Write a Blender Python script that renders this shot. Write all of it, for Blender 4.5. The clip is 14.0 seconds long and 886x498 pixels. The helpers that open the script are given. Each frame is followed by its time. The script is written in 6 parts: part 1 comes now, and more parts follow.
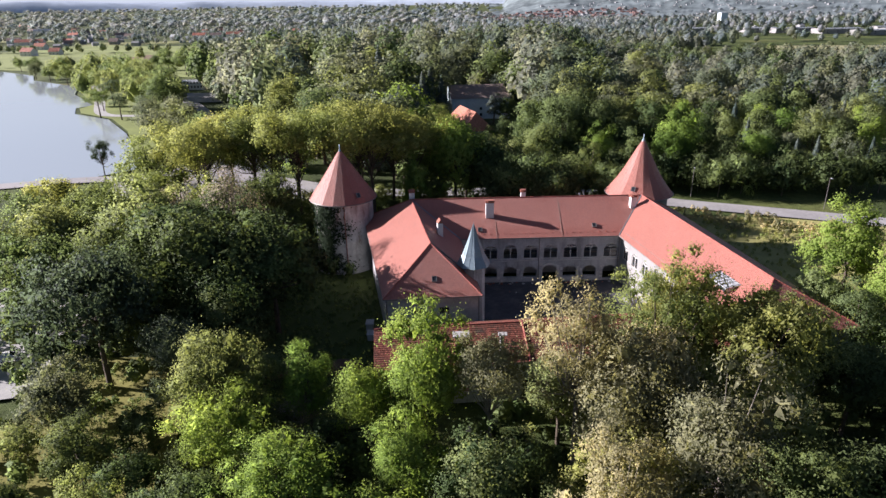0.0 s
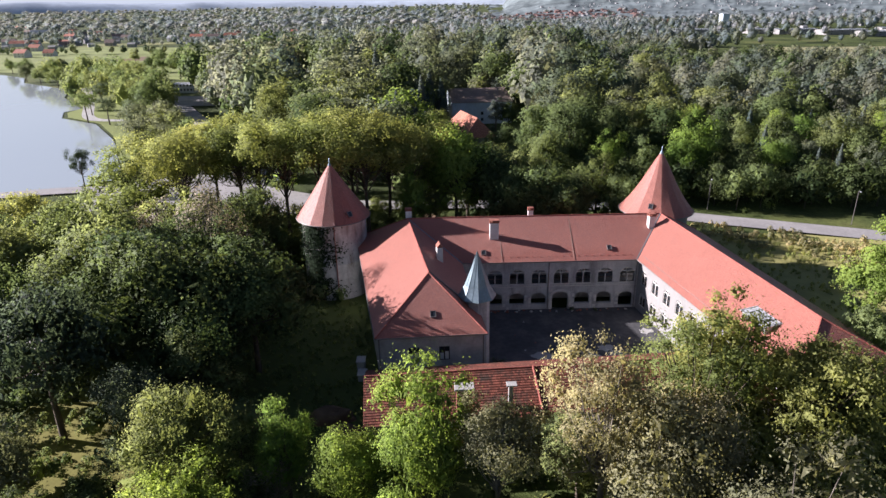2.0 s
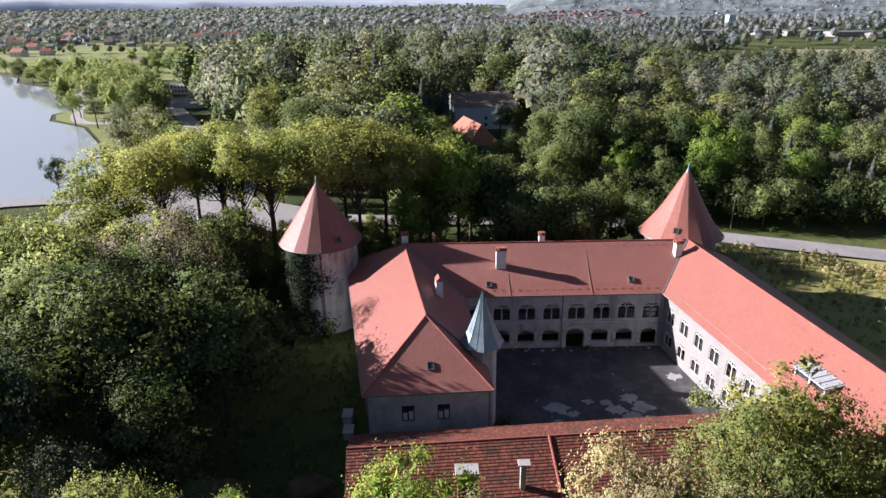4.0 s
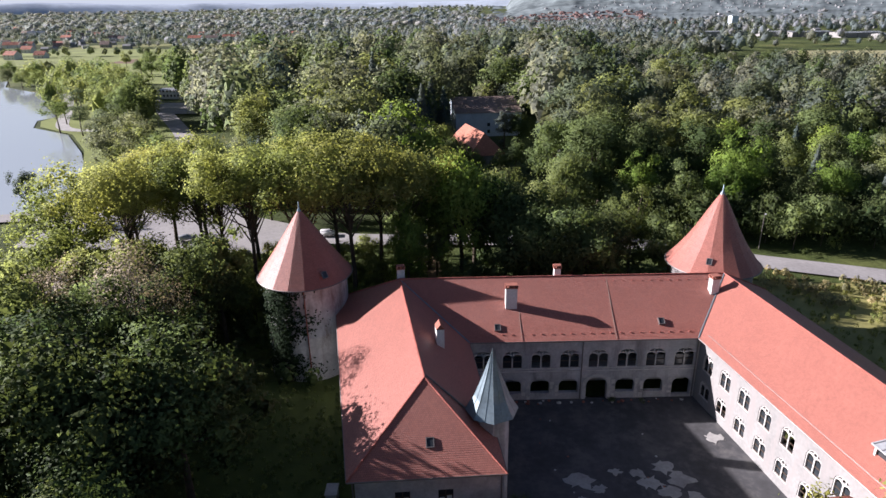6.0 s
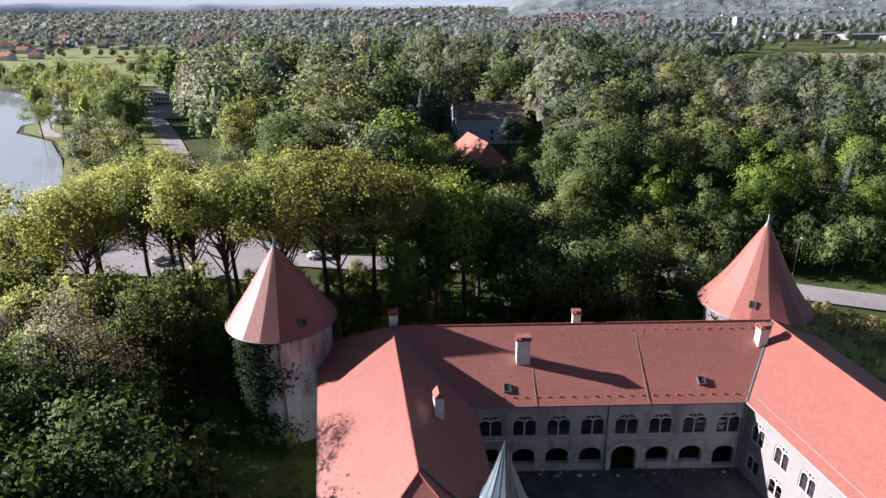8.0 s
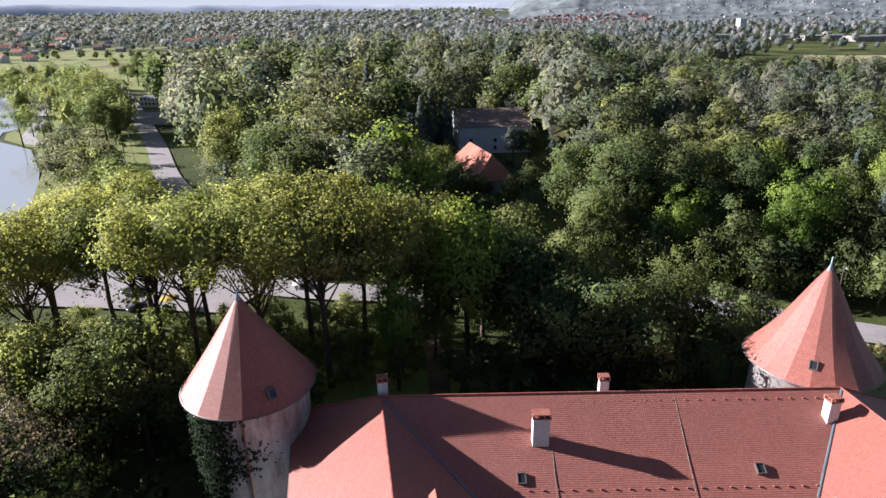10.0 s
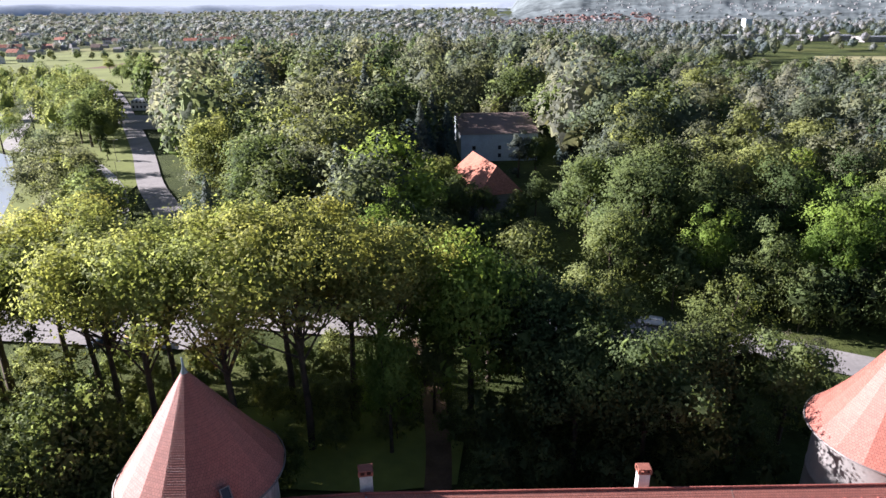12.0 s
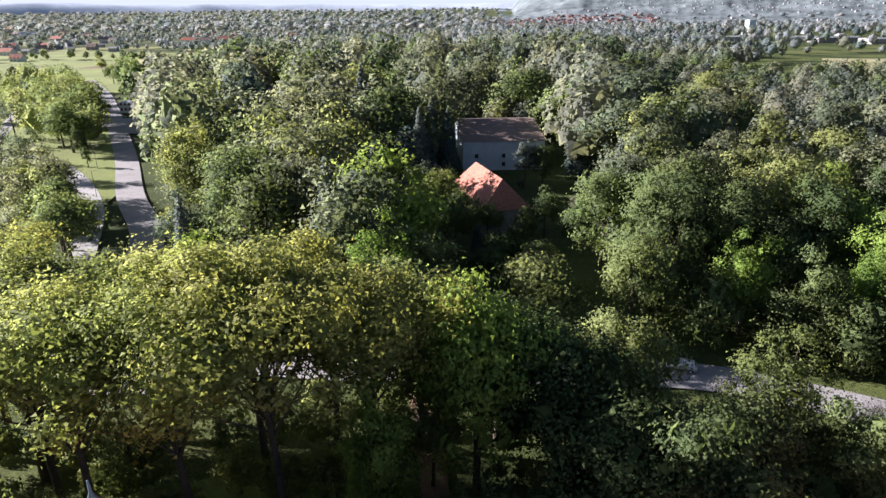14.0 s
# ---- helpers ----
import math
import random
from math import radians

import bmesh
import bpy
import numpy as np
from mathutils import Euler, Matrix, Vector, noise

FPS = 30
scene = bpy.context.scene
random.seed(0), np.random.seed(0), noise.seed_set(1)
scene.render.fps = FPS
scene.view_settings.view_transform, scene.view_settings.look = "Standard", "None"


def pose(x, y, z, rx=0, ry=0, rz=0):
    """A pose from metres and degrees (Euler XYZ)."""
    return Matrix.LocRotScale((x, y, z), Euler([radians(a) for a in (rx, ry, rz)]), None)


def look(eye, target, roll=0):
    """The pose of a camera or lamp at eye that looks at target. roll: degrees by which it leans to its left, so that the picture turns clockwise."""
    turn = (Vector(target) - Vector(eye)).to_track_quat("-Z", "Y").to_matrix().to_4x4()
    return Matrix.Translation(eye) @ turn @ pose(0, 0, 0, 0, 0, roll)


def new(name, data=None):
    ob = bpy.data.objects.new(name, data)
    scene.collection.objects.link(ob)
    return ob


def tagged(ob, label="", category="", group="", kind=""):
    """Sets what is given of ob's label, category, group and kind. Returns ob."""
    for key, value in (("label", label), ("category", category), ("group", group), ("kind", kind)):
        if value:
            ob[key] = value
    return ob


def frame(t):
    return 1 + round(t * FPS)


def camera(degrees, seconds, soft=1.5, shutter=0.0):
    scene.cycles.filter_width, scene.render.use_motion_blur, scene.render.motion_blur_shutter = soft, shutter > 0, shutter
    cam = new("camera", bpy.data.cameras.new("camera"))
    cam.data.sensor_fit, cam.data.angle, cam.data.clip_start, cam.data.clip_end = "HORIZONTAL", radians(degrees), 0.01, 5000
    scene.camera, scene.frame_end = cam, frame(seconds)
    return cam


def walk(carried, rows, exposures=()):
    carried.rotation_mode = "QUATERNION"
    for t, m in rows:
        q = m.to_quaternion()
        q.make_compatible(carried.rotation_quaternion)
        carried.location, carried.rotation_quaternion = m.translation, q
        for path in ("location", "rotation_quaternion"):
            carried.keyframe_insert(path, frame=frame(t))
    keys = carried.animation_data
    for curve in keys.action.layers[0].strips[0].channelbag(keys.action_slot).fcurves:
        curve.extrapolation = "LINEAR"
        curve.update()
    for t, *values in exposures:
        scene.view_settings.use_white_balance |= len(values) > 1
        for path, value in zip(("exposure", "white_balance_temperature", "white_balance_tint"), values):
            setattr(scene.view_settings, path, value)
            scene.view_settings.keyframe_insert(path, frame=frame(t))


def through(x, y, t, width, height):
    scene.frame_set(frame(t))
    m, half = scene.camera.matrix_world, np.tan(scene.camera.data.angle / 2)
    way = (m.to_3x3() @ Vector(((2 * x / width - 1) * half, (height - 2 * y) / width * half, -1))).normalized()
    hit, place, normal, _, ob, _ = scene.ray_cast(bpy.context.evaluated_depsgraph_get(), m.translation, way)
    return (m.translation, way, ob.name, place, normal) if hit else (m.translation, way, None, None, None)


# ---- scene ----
cam = camera(70.5, 14.0)
PATH = [
    (0, (-33.891, -107.082, 48.968), (-33.87, -105.22, 48.239), -1.1),
    (0.5, (-33.945, -104.389, 48.956), (-33.923, -102.526, 48.228), -1.1),
    (1, (-33.899, -101.657, 48.908), (-33.877, -99.794, 48.18), -1.1),
    (1.5, (-33.824, -98.756, 48.867), (-33.802, -96.893, 48.14), -1.1),
    (2, (-33.7, -95.738, 48.837), (-33.678, -93.874, 48.11), -1.1),
    (2.5, (-33.562, -92.536, 48.863), (-33.541, -90.673, 48.137), -1.1),
    (3, (-33.401, -89.388, 48.801), (-33.383, -87.525, 48.076), -1.1),
    (3.2, (-33.295, -88.115, 48.787), (-33.279, -86.252, 48.06), -0.8),
    (5.5, (-33.178, -72.999, 48.676), (-33.163, -71.134, 47.952), -1.1),
    (6, (-33.136, -69.739, 48.644), (-33.122, -67.874, 47.921), -1.0),
    (6.5, (-33.058, -66.374, 48.67), (-33.045, -64.51, 47.947), -0.9),
    (7, (-33.054, -63.016, 48.662), (-33.042, -61.151, 47.94), -1.0),
    (7.5, (-32.98, -59.677, 48.625), (-32.969, -57.812, 47.903), -1.0),
    (8, (-32.835, -56.35, 48.657), (-32.824, -54.484, 47.936), -0.9),
    (8.2, (-32.771, -54.989, 48.659), (-32.759, -53.123, 47.939), -1.0),
    (10.5, (-32.494, -39.376, 48.707), (-32.486, -37.509, 47.99), -0.9),
    (11, (-32.36, -36.097, 48.685), (-32.354, -34.231, 47.967), -0.9),
    (11.5, (-32.262, -32.906, 48.64), (-32.257, -31.039, 47.923), -0.8),
    (12, (-32.227, -29.684, 48.579), (-32.224, -27.817, 47.862), -0.9),
    (12.5, (-32.147, -26.375, 48.529), (-32.143, -24.508, 47.812), -0.8),
    (13, (-32.119, -22.961, 48.505), (-32.115, -21.093, 47.788), -0.8),
    (13.5, (-32.207, -19.622, 48.424), (-32.204, -17.755, 47.708), -0.8),
    (14, (-32.31, -16.258, 48.327), (-32.306, -14.39, 47.61), -0.7),
]
# the picture brightens as the sunlit roofs leave it
walk(cam, [(t, look(eye, target, roll)) for t, eye, target, roll in PATH],
     [(0.0, 1.45), (8.0, 1.36), (10.5, 1.50), (12.0, 1.7), (14.0, 1.75)])

from mathutils.geometry import tessellate_polygon

# ---- light ----
SUN_EL, SUN_AZ = 22.0, -77.0          # degrees; azimuth clockwise from +y
to_sun = Vector((math.sin(radians(SUN_AZ)) * math.cos(radians(SUN_EL)),
                 math.cos(radians(SUN_AZ)) * math.cos(radians(SUN_EL)), math.sin(radians(SUN_EL))))
world = bpy.data.worlds.new("world")
scene.world = world
world.use_nodes = True
wn = world.node_tree
sky = wn.nodes.new("ShaderNodeTexSky")
sky.sky_type, sky.sun_disc = "NISHITA", False
sky.sun_elevation, sky.sun_rotation = radians(SUN_EL), radians(SUN_AZ)
sky.air_density, sky.dust_density, sky.altitude = 1.0, 1.0, 100
bg = wn.nodes["Background"]
bg.inputs["Strength"].default_value = 0.026
# pale haze low over the horizon, all round
tc = wn.nodes.new("ShaderNodeTexCoord")
sep = wn.nodes.new("ShaderNodeSeparateXYZ")
haze = wn.nodes.new("ShaderNodeMapRange")
haze.inputs["From Min"].default_value, haze.inputs["From Max"].default_value = 0.0, 0.21
haze.inputs["To Min"].default_value, haze.inputs["To Max"].default_value = 0.85, 0.0
blend = wn.nodes.new("ShaderNodeMix")
blend.data_type = "RGBA"
blend.inputs[7].default_value = (10.6, 11.7, 12.3, 1)
wn.links.new(tc.outputs["Generated"], sep.inputs[0])
wn.links.new(sep.outputs["Z"], haze.inputs["Value"])
wn.links.new(haze.outputs[0], blend.inputs["Factor"])
wn.links.new(sky.outputs[0], blend.inputs[6])
wn.links.new(blend.outputs[2], bg.inputs[0])
sun = new("sun", bpy.data.lights.new("sun", "SUN"))
sun.data.energy, sun.data.angle, sun.data.color = 5.0, radians(0.6), (1.0, 0.91, 0.79)
sun.matrix_world = look(to_sun * 200, (0, 0, 0))
scene.view_settings.use_white_balance = True
scene.view_settings.white_balance_temperature, scene.view_settings.white_balance_tint = 5750, 22


# ---- materials ----
class Nodes:
    """Short hand for a node material."""
    def __init__(self, name, rough=0.8, metal=0.0, spec=0.3):
        self.m = bpy.data.materials.new(name)
        self.m.use_nodes = True
        self.t = self.m.node_tree
        self.b = self.t.nodes["Principled BSDF"]
        self.b.inputs["Roughness"].default_value = rough
        self.b.inputs["Metallic"].default_value = metal
        self.b.inputs["Specular IOR Level"].default_value = spec

    def n(self, kind, **kw):
        node = self.t.nodes.new("ShaderNode" + kind)
        for k, v in kw.items():
            node.inputs[k.replace("_", " ")].default_value = v
        return node

    def l(self, a, b):
        self.t.links.new(a, b)

    def coords(self, which="Object"):
        return self.n("TexCoord").outputs[which]

    def noise(self, scale, detail=4.0, vec=None, rough=0.55):
        x = self.n("TexNoise", Scale=scale, Detail=detail, Roughness=rough)
        self.l(vec if vec is not None else self.coords(), x.inputs["Vector"])
        return x.outputs["Fac"]

    def ramp(self, fac, stops):
        r = self.n("ValToRGB")
        e = r.color_ramp.elements
        while len(e) < len(stops):
            e.new(0.5)
        for el, (p, c) in zip(e, stops):
            el.position, el.color = p, (*c, 1)
        self.l(fac, r.inputs["Fac"])
        return r.outputs["Color"]

    def mix(self, fac, a, b, how="MIX"):
        x = self.t.nodes.new("ShaderNodeMix")
        x.data_type, x.blend_type = "RGBA", how
        for s, v in ((x.inputs["Factor"], fac), (x.inputs[6], a), (x.inputs[7], b)):
            if isinstance(v, (int, float)):
                s.default_value = v
            elif isinstance(v, tuple):
                s.default_value = (*v, 1)
            else:
                self.l(v, s)
        return x.outputs[2]

    def bump(self, height, dist=0.02, strength=0.6):
        x = self.n("Bump", Strength=strength, Distance=dist)
        self.l(height, x.inputs["Height"])
        self.l(x.outputs[0], self.b.inputs["Normal"])

    def color(self, c):
        if isinstance(c, tuple):
            self.b.inputs["Base Color"].default_value = (*c, 1)
        else:
            self.l(c, self.b.inputs["Base Color"])


def tint(c, k):
    return tuple(min(1, v * k) for v in c)


def mottled(name, c, big=0.15, fine=2.5, spread=0.35, rough=0.85, bump=0.02, metal=0.0, spec=0.3, stain=None, stain_scale=0.35):
    """A surface with grain and blotches at two scales."""
    m = Nodes(name, rough, metal, spec)
    v = m.coords()
    a = m.ramp(m.noise(big, 5, v), [(0.3, tint(c, 1 - spread)), (0.7, tint(c, 1 + spread * 0.6))])
    g = m.ramp(m.noise(fine, 6, v), [(0.25, (0.62, 0.62, 0.62)), (0.75, (1, 1, 1))])
    col = m.mix(0.7, a, g, "MULTIPLY")
    if stain:
        mp = m.n("Mapping")
        mp.inputs["Scale"].default_value = (1, 1, 0.25)
        m.l(v, mp.inputs["Vector"])
        f = m.ramp(m.noise(stain_scale, 8, mp.outputs[0], 0.7), [(0.50, (0, 0, 0)), (0.66, (1, 1, 1))])
        col = m.mix(f, col, stain)
    m.color(col)
    if bump:
        m.bump(m.noise(fine * 3, 5, v), bump)
    return m.m


def tile_material(name, c, course, width, moss=None, spread=0.25, rough=0.62, gloss=0.25):
    """Clay tiles laid in courses, by the UV map in metres."""
    m = Nodes(name, rough, 0, gloss)
    uv = m.coords("UV")
    br = m.n("TexBrick", Scale=1.0, Mortar_Size=0.012, Mortar_Smooth=0.3, Bias=0.0, Brick_Width=width, Row_Height=course)
    br.inputs["Color1"].default_value = (*tint(c, 1 - spread), 1)
    br.inputs["Color2"].default_value = (*tint(c, 1 + spread), 1)
    br.inputs["Mortar"].default_value = (*tint(c, 0.35), 1)
    m.l(uv, br.inputs["Vector"])
    blotch = m.ramp(m.noise(0.22, 6, uv, 0.65), [(0.3, (0.86, 0.85, 0.84)), (0.7, (1.0, 1.0, 1.0))])
    col = m.mix(0.8, br.outputs["Color"], blotch, "MULTIPLY")
    if moss:
        f = m.ramp(m.noise(0.6, 8, uv, 0.7), [(0.48, (0, 0, 0)), (0.68, (1, 1, 1))])
        col = m.mix(f, col, moss)
    m.color(col)
    m.bump(br.outputs["Fac"], -0.02, 0.8)
    return m.m


LEAF_GAIN = (1.25, 1.09, 1.42)


def leaf_material(name, a, b, through=0.42):
    """Foliage: each leaf and each tree a little different; leaves share the lie of their clump."""
    m = Nodes(name, 0.75, 0, 0.12)
    a, b = [tuple(v * k for v, k in zip(c, LEAF_GAIN)) for c in (a, b)]
    geo = m.n("NewGeometry").outputs["Random Per Island"]
    info = m.n("ObjectInfo").outputs["Random"]
    own = m.n("Attribute")
    own.attribute_name = "tone"
    add = m.n("Math")
    add.operation = "ADD"
    m.l(info, add.inputs[0])
    m.l(own.outputs["Fac"], add.inputs[1])
    frac = m.n("Math")
    frac.operation = "FRACT"
    m.l(add.outputs[0], frac.inputs[0])
    mid = tuple((u + v) / 2 for u, v in zip(a, b))
    c = m.ramp(geo, [(0.0, tint(mid, 0.90)), (1.0, tint(mid, 1.10))])
    speck = m.n("TexNoise", Scale=1.9, Detail=3.0, Roughness=0.6)
    m.l(m.coords(), speck.inputs["Vector"])
    c = m.mix(1.0, c, m.ramp(speck.outputs["Fac"], [(0.34, (0.82, 0.85, 0.85)), (0.5, (1, 1, 1)), (0.66, (1.10, 1.08, 1.03))]), "MULTIPLY")
    tone = m.ramp(frac.outputs[0], [(0.0, (0.50, 0.60, 0.62)), (0.3, (0.80, 0.90, 0.86)), (0.6, (1.0, 1.02, 0.98)), (0.85, (1.06, 1.05, 0.97)), (1.0, (1.13, 1.09, 0.98))])
    c = m.mix(1.0, c, tone, "MULTIPLY")
    patch = m.ramp(m.noise(0.12, 3, m.coords()), [(0.36, (0.76, 0.80, 0.80)), (0.5, (1, 1, 1)), (0.64, (1.16, 1.12, 1.0))])
    c = m.mix(1.0, c, patch, "MULTIPLY")
    m.color(c)
    lie = m.n("Attribute")
    lie.attribute_name = "lie"
    turn = m.n("VectorTransform")
    turn.vector_type, turn.convert_from, turn.convert_to = "NORMAL", "OBJECT", "WORLD"
    jitter = m.n("VectorMath")
    jitter.operation = "MULTIPLY_ADD"
    jitter.inputs[1].default_value, jitter.inputs[2].default_value = (0.9, 0.9, 0.9), (-0.45, -0.45, -0.45)
    m.l(speck.outputs["Color"], jitter.inputs[0])
    rough = m.n("VectorMath")
    rough.operation = "ADD"
    m.l(lie.outputs["Vector"], rough.inputs[0])
    m.l(jitter.outputs[0], rough.inputs[1])
    unit = m.n("VectorMath")
    unit.operation = "NORMALIZE"
    m.l(rough.outputs[0], unit.inputs[0])
    m.l(unit.outputs[0], turn.inputs[0])
    m.l(turn.outputs[0], m.b.inputs["Normal"])
    tr = m.n("BsdfTranslucent")
    m.l(m.mix(1.0, c, (1.3, 1.28, 0.75), "MULTIPLY"), tr.inputs["Color"])
    mx = m.n("MixShader", Fac=through)
    m.l(m.b.outputs[0], mx.inputs[1])
    m.l(tr.outputs[0], mx.inputs[2])
    m.l(mx.outputs[0], m.t.nodes["Material Output"].inputs["Surface"])
    return m.m


ROOF = tile_material("red_roof_tiles", (0.385, 0.142, 0.104), 0.26, 0.2, None, 0.12, 0.57, 0.6)
OLD_ROOF = tile_material("old_roof_tiles", (0.20, 0.068, 0.045), 0.34, 0.23, (0.06, 0.045, 0.035), 0.45, 0.85)
RIDGE = mottled("ridge_tiles", (0.40, 0.13, 0.10), 0.8, 6)
PLASTER_GREY = mottled("weathered_grey_plaster", (0.52, 0.515, 0.52), 0.35, 3, 0.3, stain=(0.21, 0.205, 0.205))
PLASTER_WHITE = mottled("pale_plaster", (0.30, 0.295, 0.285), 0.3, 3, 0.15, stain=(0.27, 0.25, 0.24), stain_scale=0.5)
PLASTER_TOWER = mottled("peeling_tower_plaster", (0.72, 0.70, 0.67), 0.35, 2.5, 0.25, stain=(0.30, 0.25, 0.22), stain_scale=0.55)
CHIMNEY_WHITE = mottled("white_chimney_plaster", (0.74, 0.73, 0.71), 0.8, 5, 0.12)
STONE = mottled("pale_stone", (0.62, 0.60, 0.57), 0.8, 6, 0.2)
BRICK = mottled("chimney_brick", (0.36, 0.14, 0.10), 1.5, 9, 0.3)
ZINC = mottled("zinc_sheet", (0.24, 0.31, 0.35), 0.6, 4, 0.2, 0.45, 0.004, 0.55, 0.5)
GUTTER = mottled("dull_gutter_metal", (0.22, 0.20, 0.19), 1, 6, 0.2, 0.5, 0, 0.5, 0.5)
ASPHALT_YARD = mottled("cracked_yard_asphalt", (0.10, 0.10, 0.105), 0.15, 1.2, 0.35, 0.9, 0.01, stain=(0.13, 0.125, 0.12), stain_scale=0.3)
CONCRETE = mottled("pale_concrete", (0.42, 0.41, 0.39), 0.4, 3, 0.25)
ROAD = mottled("worn_road_asphalt", (0.34, 0.325, 0.315), 0.12, 1.5, 0.2, 0.9, 0.006)
WHITE_PAINT = mottled("white_paint", (0.75, 0.75, 0.73), 2, 12, 0.1, 0.5, 0)
FAR_WALL = mottled("far_house_walls", (0.33, 0.33, 0.33), 0.05, 0.4, 0.3)
FAR_ROOF = mottled("far_red_roofs", (0.20, 0.12, 0.105), 0.05, 0.4, 0.3)
DARK_INSIDE = mottled("dark_room", (0.05, 0.045, 0.04), 1, 4, 0.3)
WOOD_DARK = mottled("dark_wood", (0.10, 0.07, 0.05), 1, 9, 0.3)
BARK = mottled("bark", (0.12, 0.095, 0.07), 1.2, 7, 0.4, 0.95, 0.03)
BARK_PALE = mottled("pale_bark", (0.26, 0.23, 0.19), 1.2, 7, 0.4, 0.95, 0.03)
EARTH = mottled("bare_earth", (0.20, 0.13, 0.08), 0.4, 3, 0.35, 0.95, 0.05)
METAL_ROOF = mottled("grey_sheet_roof", (0.55, 0.57, 0.58), 0.5, 3, 0.12, 0.5, 0.004, 0.2)
ORANGE_ROOF = tile_material("orange_roof_tiles", (0.47, 0.20, 0.135), 0.3, 0.25)
BROWN_ROOF = mottled("brown_sheet_roof", (0.28, 0.21, 0.18), 0.3, 2, 0.2, 0.7)
BLUE_WALL = mottled("pale_blue_wall", (0.58, 0.67, 0.74), 0.4, 3, 0.12)

glass = Nodes("window_glass", 0.06, 0, 0.6)
glass.color((0.03, 0.035, 0.04))
GLASS = glass.m

LEAF = {
    "fresh": leaf_material("fresh_green_leaves", (0.165, 0.265, 0.045), (0.22, 0.33, 0.065)),
    "yellow": leaf_material("yellow_green_leaves", (0.21, 0.26, 0.065), (0.275, 0.32, 0.09)),
    "pale": leaf_material("pale_blossoming_leaves", (0.30, 0.295, 0.12), (0.40, 0.385, 0.19)),
    "dark": leaf_material("dark_green_leaves", (0.075, 0.115, 0.034), (0.11, 0.155, 0.048), 0.25),
    "mid": leaf_material("green_leaves", (0.15, 0.205, 0.065), (0.215, 0.275, 0.095)),
    "grey": leaf_material("grey_green_leaves", (0.118, 0.155, 0.082), (0.165, 0.205, 0.11)),
    "conifer": leaf_material("conifer_needles", (0.07, 0.10, 0.075), (0.11, 0.15, 0.105), 0.2),
    "ivy": leaf_material("ivy_leaves", (0.022, 0.04, 0.015), (0.04, 0.065, 0.025), 0.2),
    "dry": leaf_material("dry_twigs", (0.19, 0.18, 0.12), (0.26, 0.25, 0.17), 0.3),
    # distance haze is put into these three as a bluer leaf colour
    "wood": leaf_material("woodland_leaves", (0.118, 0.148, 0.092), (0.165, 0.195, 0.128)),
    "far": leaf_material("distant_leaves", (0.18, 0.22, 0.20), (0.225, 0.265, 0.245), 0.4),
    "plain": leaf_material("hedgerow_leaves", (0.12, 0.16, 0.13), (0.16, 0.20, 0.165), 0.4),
}


def ground_material():
    m = Nodes("meadow_and_forest_floor", 0.95, 0, 0.15)
    v = m.coords()
    big = m.ramp(m.noise(0.018, 6, v, 0.6), [(0.36, (0.045, 0.06, 0.02)), (0.50, (0.075, 0.10, 0.028)), (0.62, (0.13, 0.15, 0.045)), (0.72, (0.17, 0.15, 0.07))])
    fine = m.ramp(m.noise(0.9, 8, v, 0.7), [(0.3, (0.45, 0.45, 0.45)), (0.7, (1.1, 1.1, 1.1))])
    m.color(m.mix(0.85, big, fine, "MULTIPLY"))
    m.bump(m.noise(2.2, 8, v, 0.7), 0.25, 0.8)
    return m.m


def field_material(name, c):
    return mottled(name, c, 0.02, 0.5, 0.3, 0.95, 0.08)


def water_material():
    m = Nodes("lake_water", 0.06, 0, 0.5)
    # pale base colour carries part of the sky's reflection
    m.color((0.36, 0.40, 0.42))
    m.bump(m.noise(0.9, 3), 0.02, 0.25)
    return m.m


GROUND, WATER = ground_material(), water_material()


# ---- mesh helpers ----
def mesh_object(name, verts, faces, mat, parent=None, label="", uvs=None, smooth=False):
    me = bpy.data.meshes.new(name)
    me.from_pydata([tuple(v) for v in verts], [], faces)
    if uvs is not None:
        layer = me.uv_layers.new(name="UVMap")
        for poly in me.polygons:
            for li, vi in zip(poly.loop_indices, poly.vertices):
                layer.data[li].uv = uvs[vi]
    me.materials.append(mat)
    if smooth:
        me.shade_smooth()
    ob = new(name, me)
    if parent:
        ob.parent = parent
    return tagged(ob, label)


def part(name, bm, mat, parent=None, label="", smooth=False):
    """One bmesh as one mesh object under a thing."""
    bmesh.ops.recalc_face_normals(bm, faces=bm.faces)
    me = bpy.data.meshes.new(name)
    bm.to_mesh(me)
    bm.free()
    me.materials.append(mat)
    if smooth:
        me.shade_smooth()
    ob = new(name, me)
    if parent:
        ob.parent = parent
    return tagged(ob, label)


def thing(name, label, category, group="", at=None):
    ob = new(name)
    ob.empty_display_size = 0.5
    if at is not None:
        ob.matrix_world = at
    return tagged(ob, label, category, group)


def box(bm, x0, x1, y0, y1, z0, z1, m=None, bevel=0.0):
    made = bmesh.ops.create_cube(bm, size=1.0)["verts"]
    k = Matrix.Translation(((x0 + x1) / 2, (y0 + y1) / 2, (z0 + z1) / 2)) @ Matrix.Diagonal((x1 - x0, y1 - y0, z1 - z0, 1))
    bmesh.ops.transform(bm, matrix=(m @ k) if m else k, verts=made)
    if bevel:
        es = {e for v in made for e in v.link_edges}
        bmesh.ops.bevel(bm, geom=list(es), offset=bevel, segments=1, affect="EDGES")
    return bm


